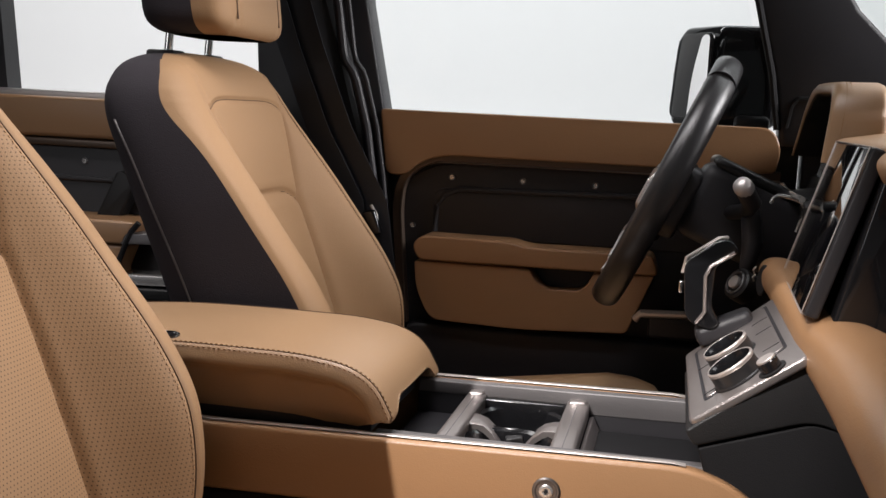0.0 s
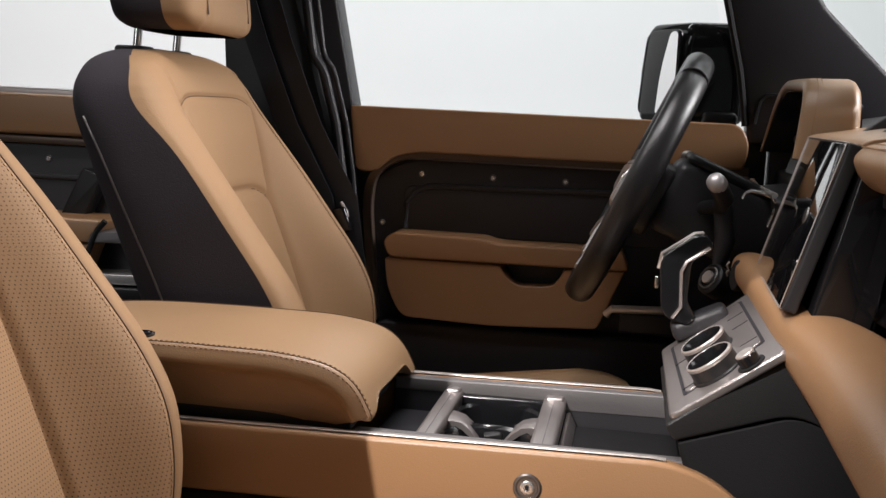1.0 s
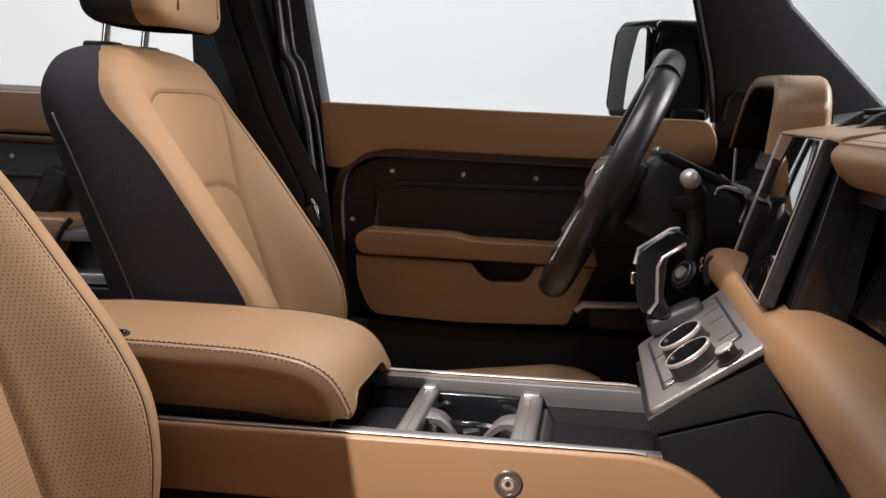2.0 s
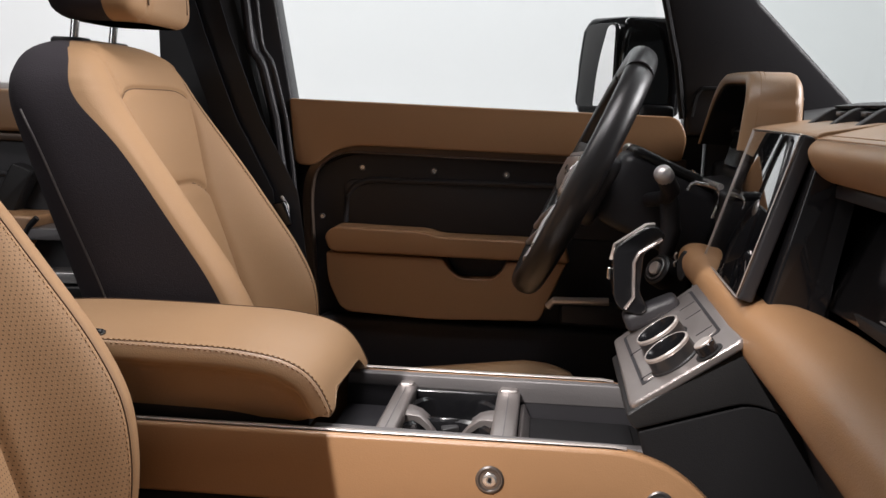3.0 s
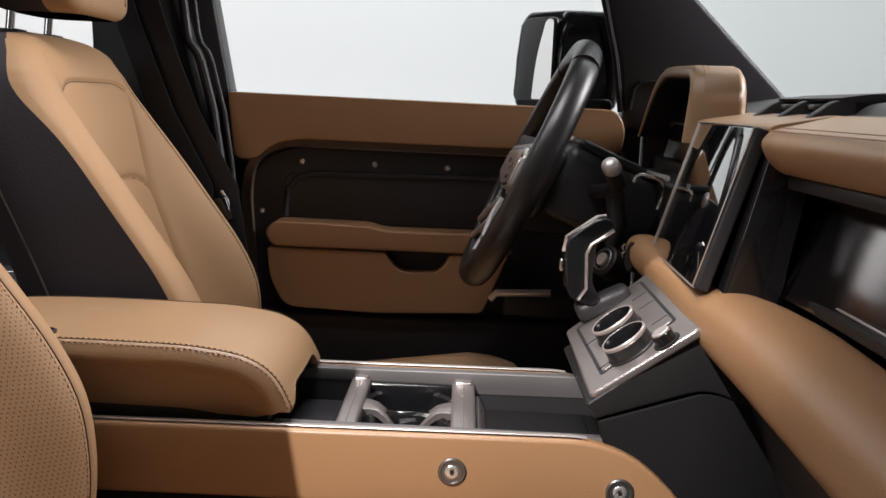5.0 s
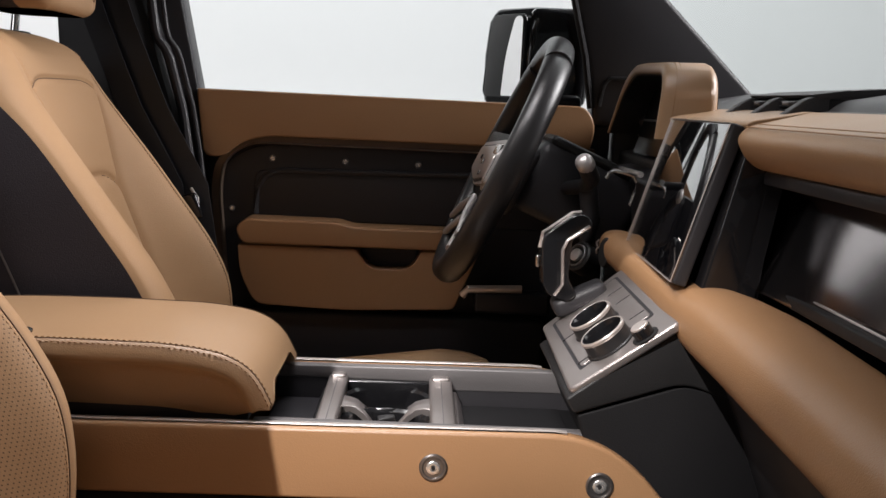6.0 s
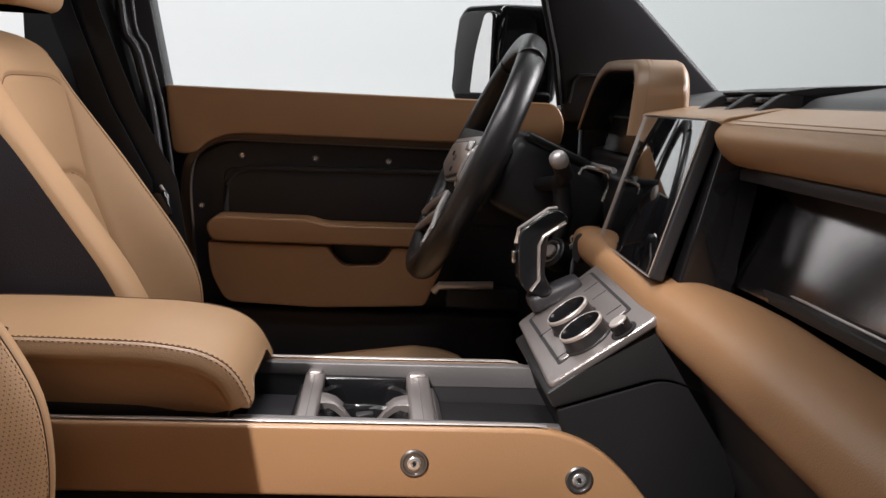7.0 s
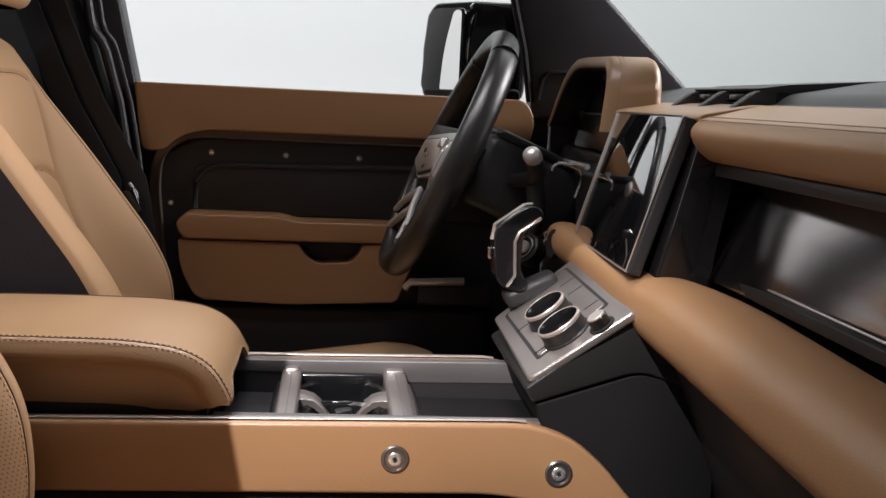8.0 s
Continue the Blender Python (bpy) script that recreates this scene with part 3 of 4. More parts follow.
def make_seat(yc, dx, perforated, label, lean=0.0):
    d = thing("car_seat", (-0.45 + dx, yc, 0.645), label, "car seat", "front seats")
    SEAM = 0.785 if perforated else 0.80
    zs = [0.88 + (1.402 - 0.88) * (1 - (1 - i / 150) ** 1.5) for i in range(151)]
    def strip(a0, a1, n):
        return [[(lambda q: (q[0] + dx + lean * (1.2 - z), q[1] + yc, z))(seat_face(z, a0 + (a1 - a0) * j / n, SEAM)) for j in range(n + 1)] for z in zs]
    back = thing_part("backrest", d)
    for a0, a1, n, nm, mt, lb in ((-SEAM, SEAM, 150, "panel", "perf" if perforated else "seat_leather", "perforated tan leather face" if perforated else "tan leather face"), (-1.0, -SEAM, 20, "edge_panel", "seat_leather", ""), (SEAM, 1.0, 20, "edge_panel", "seat_leather", "")):
        uv_sheet(nm, strip(a0, a1, n), mt, back, lb)
    sh = [[(x + dx + lean * (1.2 - z), y + yc, z) for x, y, z in seat_ring_back(z, 40)] for z in zs[::3]]
    part("shell", loft(sh, closed=False), "fabric", back, "black fabric back and sides", angle=60)
    # soft closing top of the backrest
    top = [seat_face(1.402, -1 + 2 * j / 20) for j in range(21)]
    ring = [(x + dx + lean * (1.2 - 1.402), y + yc, 1.402) for x, y in top] + [(x + dx + lean * (1.2 - 1.402), y + yc, z) for x, y, z in seat_ring_back(1.402, 20)[1:-1]]
    cx, cy = -0.742 + dx + lean * (1.2 - 1.402), yc
    part("top_panel", loft([ring] + [[(cx + (x - cx) * k, cy + (y - cy) * k, 1.402 + 0.001 * (1 - k * k)) for x, y, z in ring] for k in (0.7, 0.4, 0.1)]), "seat_leather", back, angle=60)
    for a in ((-SEAM, SEAM) if perforated else (SEAM,)):
        part("seam_line", tube([(lambda q: (q[0] + dx + lean * (1.2 - z) + 0.0012, q[1] + yc, z))(seat_face(z, a, SEAM)) for z in zs[4:132:3]], 0.0008, 6), "seam", back, "dark sewn seam")
    for a in ((-SEAM + 0.03, SEAM - 0.03) if perforated else (SEAM - 0.03,)):
        part("seam", stitches([(lambda q: (q[0] + dx + lean * (1.2 - z) + 0.0006, q[1] + yc, z))(seat_face(z, a, SEAM)) for z in zs[4:132:3]]), "stitch", back, "tan sewing thread")
    # sewn lines of the centre panel, and the piping along the back edge
    def at(z, y):
        q = seat_face(z, y / seat_table(WIDTH, z), SEAM)
        return (q[0] + dx + lean * (1.2 - z) + 0.0004, q[1] + yc, z)
    def half(z):
        return lerp_table([(0.88, 0.085), (1.0, 0.092), (1.19, 0.110), (1.26, 0.128), (1.33, 0.146), (1.40, 0.148)], z)
    for sg in (-1, 1) if perforated else (1,):
        part("panel_seam", tube([at(0.90 + 0.39 * i / 60, sg * half(0.90 + 0.39 * i / 60)) for i in range(61)], 0.0009, 6), "seam", back, "dark sewn seam")
    for z0, drop, k in ((1.336, 0.015, 6), (1.197, 0.020, 4)):
        hw = half(z0) * 0.97
        part("panel_seam", tube([at(z0 - drop * abs(j / 20) ** k, hw * j / 20) for j in range(-20, 21)], 0.0008, 6), "seam", back, "dark sewn seam")
    for sg in (-1, 1):
        pipe = []
        for z in zs[0:105:5]:
            xr, yr = seat_face(z, 1.0, SEAM)
            xb = seat_table(BACK, z)
            pipe.append((xr - (xr - xb) * 0.70 + dx + lean * (1.2 - z), yc + sg * (abs(yr) * 0.968 + 0.001), z))
        part("piping", tube(pipe, 0.0016, 8), "pewter_dark", back, "thin grey piping")
    # cushion
    def cush(x):
        t = (x + 0.60) / 0.64
        zt = lerp_table([(0, 0.85), (0.5, 0.870), (0.80, 0.896), (0.92, 0.892), (1.0, 0.850)], t)
        hw = lerp_table([(0, 0.20), (0.4, 0.228), (0.85, 0.232), (1.0, 0.205)], t)
        out = []
        for j in range(61):
            a = -1 + 2 * j / 60
            s = abs(a)
            z = zt + 0.030 * sstep(0.45, 0.72, s) * (1 - 0.6 * sstep(0.85, 1.0, t)) - 0.05 * (1 - math.sqrt(max(0, 1 - ((max(s, 0.72) - 0.72) / 0.28) ** 2)))
            z -= 0.005 * groove(abs(a * hw) - 0.12, 0.004)
            out.append((x + dx, yc + a * hw, z))
        out += [(x + dx, yc + hw, 0.78), (x + dx, yc - hw, 0.78)]
        return out
    part("cushion", loft([cush(-0.60 + 0.64 * i / 50) for i in range(51)]), "seat_leather", d, "padded tan leather cushion", angle=60)
    part("cushion_base", rbox(-0.62 + dx, -0.02 + dx, yc - 0.22, yc + 0.22, 0.70, 0.80, 0.02), "plastic", d, "black seat base")
    for sg in (-1, 1):
        part("rail", rbox(-0.66 + dx, 0.0 + dx, yc + sg * 0.19 - 0.02, yc + sg * 0.19 + 0.02, 0.642, 0.73, 0.004), "dark_metal", d, "metal seat rail")
    # headrest on two posts
    hr = thing_part("headrest", d)
    def hring(z, front):
        k = lerp_table([(1.436, 0.70), (1.438, 0.78), (1.441, 0.85), (1.446, 0.915), (1.452, 0.96), (1.460, 0.985), (1.472, 1.0), (1.56, 1.0), (1.60, 0.9), (1.615, 0.75)], z)
        hx = -0.690 + (z - 1.5) * -0.12 + dx
        out = []
        for j in range(33):
            q = -math.pi / 2 + math.pi * j / 32
            c, s = math.cos(q), math.sin(q)
            if front:
                px = hx + 0.055 * k * abs(c) ** 0.4
            else:
                px = hx - 0.10 * k * abs(c) ** 0.45
            py = 0.132 * k * (1 if s >= 0 else -1) * abs(s) ** 0.55
            px -= 0.004 * groove(abs(py) - 0.085, 0.003) if front else 0
            out.append((px, yc + py, z))
        return out
    hz = [1.436, 1.438, 1.441, 1.446, 1.452, 1.460, 1.472, 1.50, 1.53, 1.56, 1.58, 1.60, 1.61, 1.615]
    part("face", loft([hring(z, True) for z in hz], closed=False), "seat_leather", hr, "tan leather headrest face", angle=60)
    part("shell", loft([hring(z, False) for z in hz], closed=False), "fabric", hr, "black headrest back", angle=60)
    for ys in (-0.085, 0.085):
        part("seam", tube([(-0.690 + (z - 1.5) * -0.12 + dx + 0.055 * abs(1 - (abs(ys) / 0.132) ** 3.6) ** 0.2 - 0.0015, yc + ys, z) for z in (1.46, 1.50, 1.55, 1.60)], 0.0012, 6), "seam", hr, "dark sewn seam")
    for z, nm in ((1.436, "underside"), (1.615, "crown")):
        part(nm, loft([hring(z, True) + hring(z, False)[::-1][1:-1], [((p[0] + 0.69) * 0.2 - 0.69, (p[1] - yc) * 0.2 + yc, z) for p in hring(z, True) + hring(z, False)[::-1][1:-1]]]), "fabric", hr)
    for sg in (-1, 1):
        part("post", tube([(-0.752 + dx, yc + sg * 0.072, 1.36), (-0.745 + dx, yc + sg * 0.072, 1.45)], 0.0062, 14), "chrome", hr, "chrome headrest post")
        part("post_collar", rbox(-0.775 + dx, -0.728 + dx, yc + sg * 0.072 - 0.02, yc + sg * 0.072 + 0.02, 1.396, 1.412, 0.005), "plastic", hr, "black plastic guide")
    hr.location.z = -0.008
    return d


def thing_part(name, parent):
    ob = new(name)
    ob.parent = parent
    ob.empty_display_size = 0.03
    return ob


make_seat(0.383, 0.0, False, "tan leather driver seat with black fabric sides")
make_seat(-0.385, -0.040, True, "perforated tan leather passenger seat with sewn seams", 0.06)


# seat belt on the middle pillar
def seat_belt():
    d = thing("seat_belt", (-0.55, 0.66, 0.9), "dark navy seat belt hanging on the pillar", "seat belt")
    pts = [(-0.745, 0.655, 1.70), (-0.690, 0.650, 1.52), (-0.660, 0.648, 1.434), (-0.602, 0.645, 1.295), (-0.532, 0.642, 1.17), (-0.50, 0.640, 0.98)]
    for nm, o in (("strap", -0.022), ("strap", 0.02)):
        rings = []
        for x, y, z in pts:
            y2 = y + (0.006 if o > 0 else 0)
            rings.append([(x + o - 0.021, y2 + 0.004, z), (x + o + 0.021, y2 - 0.004, z + 0.004), (x + o + 0.021, y2 - 0.0025, z + 0.004), (x + o - 0.021, y2 + 0.0055, z)])
        part(nm, loft(rings), "belt", d, "dark woven strap")
    part("buckle_tongue", moved(rbox(-0.012, 0.012, -0.006, 0.006, -0.022, 0.022, 0.004), pose(-0.513, 0.632, 1.135, 0, -20, 0)), "gloss", d, "black belt tongue")
    part("guide_clip", tube([(-0.518, 0.640, 1.165), (-0.506, 0.634, 1.150), (-0.503, 0.634, 1.128)], 0.0028, 8), "satin_matte", d, "small metal guide")
    return d


seat_belt()


# ---------------------------------------------------------------- centre console
def console():
    d = thing("centre_console", (-0.2, 0, 0.645), "tan leather centre console with open cup holder tray", "centre console")
    side = rounded([(-0.75, 0.985), (0.03, 0.994), (0.075, 0.981), (0.112, 0.953), (0.17, 0.885), (0.13, 0.86), (0.06, 0.905), (0.0, 0.916), (-0.75, 0.912)], [0, 0.03, 0.03, 0.04, 0.01, 0.03, 0.05, 0.03, 0], 5)
    for y0, y1, up in ((-0.140, -0.118, 0.0), (0.118, 0.140, 0.008)):
        part("side_panel", prism([(x, z + (up if z > 0.95 else 0)) for x, z in side], y0, y1, "y", 0.005), "leather2", d, "tan leather console side")
        ys = (-0.134, -0.125) if y0 < 0 else (0.124, 0.134)
        part("rim", prism([(x, z + up) for x, z in ((-0.75, 0.9878), (0.015, 0.9966), (0.030, 0.9950), (0.030, 0.9925), (0.015, 0.9943), (-0.75, 0.9855))], ys[0], ys[1], "y", 0.0012), "satin", d, "satin metal rim strip")
    part("base", prism(rounded([(-0.75, 0.911), (0.0, 0.915), (0.13, 0.86), (0.13, 0.645), (-0.75, 0.645)], 0.01), -0.128, 0.128, "y", 0.006), "matt_black", d, "black console base")
    part("inner_wall", prism([(-0.30, 0.9840), (-0.115, 0.9840), (-0.078, 0.9740), (0.10, 0.9765), (0.10, 1.0025), (0.03, 1.0030), (-0.30, 0.9990)], 0.100, 0.118, "y", 0.002), "dark_metal", d, "dark satin inner wall")
    part("inner_wall", rbox(-0.30, 0.10, -0.118, -0.100, 0.966, 0.9905, 0.003), "dark_metal", d, "dark satin inner wall")
    part("tray_floor", rbox(-0.085, 0.11, -0.115, 0.112, 0.945, 0.955, 0.002), "matt_black", d, "black tray floor")
    part("tray_liner", rbox(-0.075, 0.05, -0.095, 0.094, 0.955, 0.958, 0.001), "matt_black", d, "black rubber liner")
    part("tray_wall", rbox(-0.30, 0.10, 0.1015, 0.116, 0.90, 0.986, 0.002), "plastic", d)
    part("well_floor", rbox(-0.30, -0.085, -0.115, 0.115, 0.915, 0.925, 0.002), "gloss", d, "black cup well floor")
    # two pewter brackets that hold the cups
    for x0, x1, sg in ((-0.236, -0.212, 1), (-0.112, -0.084, -1)):
        c = x1 if sg > 0 else x0
        arm = [(c - sg * 0.006, 0.0, 0.9800, 0.024), (c + sg * 0.006, 0.0, 0.9795, 0.020), (c + sg * 0.016, -0.001, 0.9775, 0.0165), (c + sg * 0.026, -0.003, 0.9700, 0.016), (c + sg * 0.034, -0.005, 0.9600, 0.0155), (c + sg * 0.041, -0.006, 0.9480, 0.015)]
        rings = [[(x + o * sg, y + w * k, z + h) for o, k, h in ((0, -1, -0.005), (0, -1, 0.003), (0, -0.85, 0.0048), (0, 0.85, 0.0048), (0, 1, 0.003), (0, 1, -0.005))] for x, y, z, w in arm]
        b = part("cup_bracket", joined(rbox(x0, x1, -0.114, 0.104, 0.968, 0.9895, 0.0045), loft(rings)), "pewter", d, "pewter coated cup bracket")
        part("bracket_cap", rbox(x0 + 0.003, x1 - 0.003, 0.085, 0.106, 0.986, 0.9925, 0.003), "pewter", b)
        part("bracket_groove", rbox((x0 + x1) / 2 - 0.0006, (x0 + x1) / 2 + 0.0006, -0.10, 0.08, 0.9885, 0.9899, 0.0002), "dark_metal", b)
        part("bracket_face", moved(rbox(-0.003, 0.003, -0.105, 0.100, -0.035, 0.012, 0.002), pose(x0 - 0.006 if sg > 0 else x1 + 0.008, 0, 0.962, 0, 22 * sg if sg > 0 else -26, 0)), "pewter" if sg < 0 else "plastic2", b)
    for x, y in ((-0.162, 0.050), (-0.162, -0.052)):
        part("cup_well", lathe([(0.001, 0.001), (0.038, 0.001), (0.042, 0.005), (0.049, 0.048), (0.0525, 0.0515), (0.0535, 0.050), (0.0535, 0.0)], Matrix.Translation((x, y, 0.925)), 44, False), "liner", d, "semi gloss black cup well")
    part("well_wall", rbox(-0.214, -0.112, 0.0905, 0.0995, 0.930, 0.9850, 0.003), "liner", d, "black wall behind the cups")
    part("well_back", rbox(-0.300, -0.236, -0.112, 0.112, 0.925, 0.958, 0.004), "plastic", d, "black well behind the cups")
    part("release_tab", moved(rbox(-0.010, 0.010, -0.009, 0.009, -0.004, 0.004, 0.002), pose(-0.162, -0.002, 0.966, 14, -10, 12)), "plastic2", d, "small dark release tab")
    for x, z in ((-0.108, 0.954), (0.066, 0.941)):
        bolt((x, -0.1405, z), (0, -1, 0), d, 0.0148, "side_bolt", "pewter_dark")
    return d


console()


def armrest():
    d = thing("armrest", (-0.45, 0, 0.99), "padded tan leather armrest lid on the centre console", "armrest")
    # the seam line runs along the lid's edge and round its nose, the foot line along its lower edge
    top = [(-0.72, 1.058), (-0.66, 1.064), (-0.60, 1.0675), (-0.51, 1.0690), (-0.45, 1.0688), (-0.40, 1.0682), (-0.37, 1.0660), (-0.342, 1.0620), (-0.325, 1.0570), (-0.311, 1.0500), (-0.301, 1.0420), (-0.293, 1.0325), (-0.287, 1.0225), (-0.2815, 1.0120), (-0.2795, 1.0070), (-0.2800, 1.0030)]
    def spline(line, n):
        out = []
        for i in range(n):
            q = i / (n - 1) * (len(line) - 1)
            k = min(int(q), len(line) - 2)
            pts = [Vector(line[max(0, min(len(line) - 1, k + o))]) for o in (-1, 0, 1, 2)]
            t = q - k
            out.append(0.5 * (2 * pts[1] + (pts[2] - pts[0]) * t + (2 * pts[0] - 5 * pts[1] + 4 * pts[2] - pts[3]) * t * t + (3 * pts[1] - pts[0] - 3 * pts[2] + pts[3]) * t ** 3))
        return out
    T = spline(top, 90)
    edge = 0.1225
    def inward(i, o):
        """The seam line moved o inside the lid."""
        a, b = T[max(0, i - 1)], T[min(89, i + 1)]
        t = (b - a).normalized()
        return T[i] + Vector((t.y, -t.x)) * o
    def skin(i, a):
        p = T[i] + (T[i] - inward(i, 1.0)) * 0.0045 * (1 - a * a) * (1 - 0.7 * sstep(60, 89, i))
        cut = 0.022 * (1 - sstep(0.55, 0.93, abs(a)))
        lift = max(0.0, 1.000 + cut - p.y) if i > 55 else 0.0
        return (p.x - 0.25 * lift, a * edge, p.y + lift)
    bm = loft([[skin(i, -1 + j / 24) for j in range(49)] for i in range(90)], closed=False)
    lid = part("lid", bm, "leather", d, "stitched tan leather lid top", angle=70)
    # side: a rolled band under the seam, then a face tucked in below it
    foot = 0.9935
    for sg in (-1, 1):
        rows = []
        for i in range(90):
            row = []
            for out, o in ((0.0, 0.0), (0.0028, 0.0022), (0.0058, 0.0075), (0.0080, 0.0135), (0.0086, 0.0170), (0.0078, 0.0192), (0.0050, 0.0212), (0.0020, 0.0235), (-0.0030, 0.030), (-0.0080, 0.042), (-0.0120, 0.056), (-0.0140, 0.070)):
                p = inward(i, o)
                x = min(p.x, -0.2805 - 0.25 * o)
                z = max(p.y, foot + 0.09 * max(0.0, x + 0.31))
                row.append((x, sg * (edge + out), z))
            rows.append(row)
        part("side_panel", loft(rows, closed=False), "leather", lid, "tucked tan leather side", angle=70)
        for o, y in ((0.0020, 0.0036), (-0.0012, -0.0042)) if sg < 0 else ():
            part("seam", stitches([(inward(i, o).x, sg * (edge + y), inward(i, o).y) for i in range(3, 87)], 0.0046, 0.0014, 0.0007), "stitch", lid, "sewing thread")
        part("seam_line", tube([(inward(i, -0.0004).x, sg * (edge - 0.0018), inward(i, -0.0004).y + 0.0002) for i in range(3, 87)], 0.0006, 6), "seam", lid, "dark sewn seam")
    nose = [[(skin(89, -1 + j / 24)[0] - back, (-1 + j / 24) * (edge - 0.001), skin(89, -1 + j / 24)[2] - 0.0005 * k) for j in range(49)] for k, back in enumerate((0.0, 0.004, 0.02))]
    part("nose_underside", loft(nose, closed=False), "leather", lid, angle=70)
    part("gap_tray", rbox(-0.72, -0.305, -0.108, 0.108, 0.985, 1.010, 0.003), "plastic", d, "black lower tray")
    part("button", lathe([(0.014, -0.004), (0.014, 0.0012), (0.0125, 0.002), (0.011, 0.0006), (0.002, 0.0004)], Matrix.Translation((-0.548, -0.100, 1.0715)), 24), "gloss", d, "round black catch")
    return d


armrest()


# ---------------------------------------------------------------- dashboard
def dashboard():
    d = thing("dashboard", (0.4, 0, 0.9), "tan and charcoal dashboard with open shelf", "dashboard")
    # charcoal top
    tp = rounded([(0.215, 1.318), (0.27, 1.337), (0.36, 1.354), (0.45, 1.371), (0.475, 1.355), (0.70, 1.30), (0.70, 1.22), (0.30, 1.24)], 0.02, 4)
    part("top_skin", prism(tp, -0.76, 0.76, "y", 0.0), "dash", d, "charcoal dash top")
    part("raised_lid", prism(rounded([(0.272, 1.330), (0.295, 1.350), (0.38, 1.366), (0.455, 1.376), (0.468, 1.35), (0.44, 1.33)], 0.01, 4), -0.72, -0.102, "y", 0.006), "dash", d, "raised charcoal dash pad")
    # tan upper pad
    up = rounded([(0.182, 1.308), (0.192, 1.320), (0.262, 1.3385), (0.275, 1.325), (0.26, 1.27), (0.206, 1.277), (0.190, 1.290)], [0.008, 0.01, 0.006, 0.01, 0.01, 0.012, 0.01], 5)
    part("upper_pad", prism(up, -0.76, -0.128, "y", 0.010, 4), "leather", d, "tan leather upper dash pad")
    part("upper_ledge", prism(rounded([(0.190, 1.322), (0.198, 1.326), (0.262, 1.3385), (0.262, 1.31), (0.20, 1.31)], 0.005, 4), -0.130, 0.23, "y", 0.002), "leather", d, "tan leather ledge behind the screen")
    for zz, xx in ((1.3195, 0.1905), (1.3228, 0.2020)):
        part("seam", tube([(xx, -0.75, zz), (xx, -0.135, zz)], 0.0007, 6), "stitch", d, "sewn seam line")
    # lower tan bolster, swelling towards the passenger side
    def ring(y):
        zc = lerp_table([(-0.78, 1.088), (-0.5, 1.098), (-0.25, 1.109), (-0.15, 1.116), (-0.10, 1.122), (0.0, 1.130), (0.20, 1.140), (0.26, 1.148)], y)
        xc = lerp_table([(-0.78, 0.200), (-0.5, 0.200), (-0.25, 0.195), (-0.15, 0.180), (-0.10, 0.165), (0.0, 0.155), (0.20, 0.145), (0.26, 0.135)], y)
        rz = lerp_table([(-0.78, 0.041), (-0.25, 0.040), (-0.15, 0.038), (-0.10, 0.031), (0.0, 0.024), (0.20, 0.022), (0.25, 0.022), (0.262, 0.012)], y)
        rx = lerp_table([(-0.78, 0.055), (-0.25, 0.052), (-0.15, 0.042), (-0.10, 0.034), (0.0, 0.028), (0.20, 0.026), (0.25, 0.024), (0.262, 0.012)], y)
        return [(xc + rx * math.copysign(abs(math.cos(q)) ** 0.8, math.cos(q)), y, zc + rz * math.copysign(abs(math.sin(q)) ** 0.8, math.sin(q))) for q in (2 * math.pi * j / 40 for j in range(40))]
    ys = [-0.78 + i * 0.02 for i in range(27)] + [-0.24 + i * 0.008 for i in range(26)] + [-0.02 + i * 0.02 for i in range(14)] + [0.25, 0.256, 0.262]
    def soft(y):
        rs = [ring(y + o) for o in (-0.03, -0.015, 0, 0.015, 0.03)] if y < 0.2 else [ring(y)]
        return [(sum(r[i][0] for r in rs) / len(rs), y, sum(r[i][2] for r in rs) / len(rs)) for i in range(40)]
    part("knee_bolster", loft([soft(y) for y in sorted(set(ys))]), "leather2", d, "rounded tan leather bolster", angle=70)
    # flat dark disc set on the bolster end; nothing is cut out
    notch = axis_pose((0.118, 0.228, 1.140), (-0.85, -0.50, 0.10)) @ Matrix.Diagonal((0.75, 1.35, 1.0, 1.0))
    n = part("end_oval", lathe([(0.0150, -0.008), (0.0150, 0.0015), (0.0135, 0.0030), (0.0005, 0.0030)], notch, 24), "rubber", d, "dark oval disc on the bolster end")
    for dz in (0.006, -0.004):
        part("clip", tube([(0.106, 0.224, 1.143 + dz), (0.1045, 0.221, 1.148 + dz), (0.107, 0.219, 1.152 + dz)], 0.0012, 6), "satin_matte", n, "small metal clip")
    # dark shelf opening with satin back panel
    part("shelf_back", moved(prism(rounded([(-0.74, -0.065), (0.02, -0.050), (0.02, 0.068), (-0.74, 0.068)], 0.008), -0.005, 0.005, "x", 0.002), pose(0.224, 0, 1.20, 0, 17, 6)), "shelf_metal", d, "satin dark shelf back")
    part("shelf_floor", prism([(0.17, 1.118), (0.32, 1.10), (0.32, 1.09), (0.17, 1.10)], -0.76, -0.11, "y"), "plastic", d, "black shelf floor")
    part("shelf_lip", rbox(0.226, 0.246, -0.74, 0.02, 1.148, 1.160, 0.002), "plastic2", d, "grey shelf lip")
    part("shelf_line", tube([(0.2345, -0.74, 1.1625), (0.2345, 0.0, 1.1625)], 0.0013, 6), "satin", d, "thin bright line")
    part("shelf_roof", rbox(0.215, 0.32, -0.76, -0.11, 1.262, 1.275, 0.002), "plastic", d)
    part("screen_column", prism(rounded([(0.199, 1.320), (0.235, 1.320), (0.220, 1.14), (0.156, 1.14)], 0.006, 4), -0.128, 0.20, "y", 0.006), "gloss", d, "gloss black housing behind the screen")
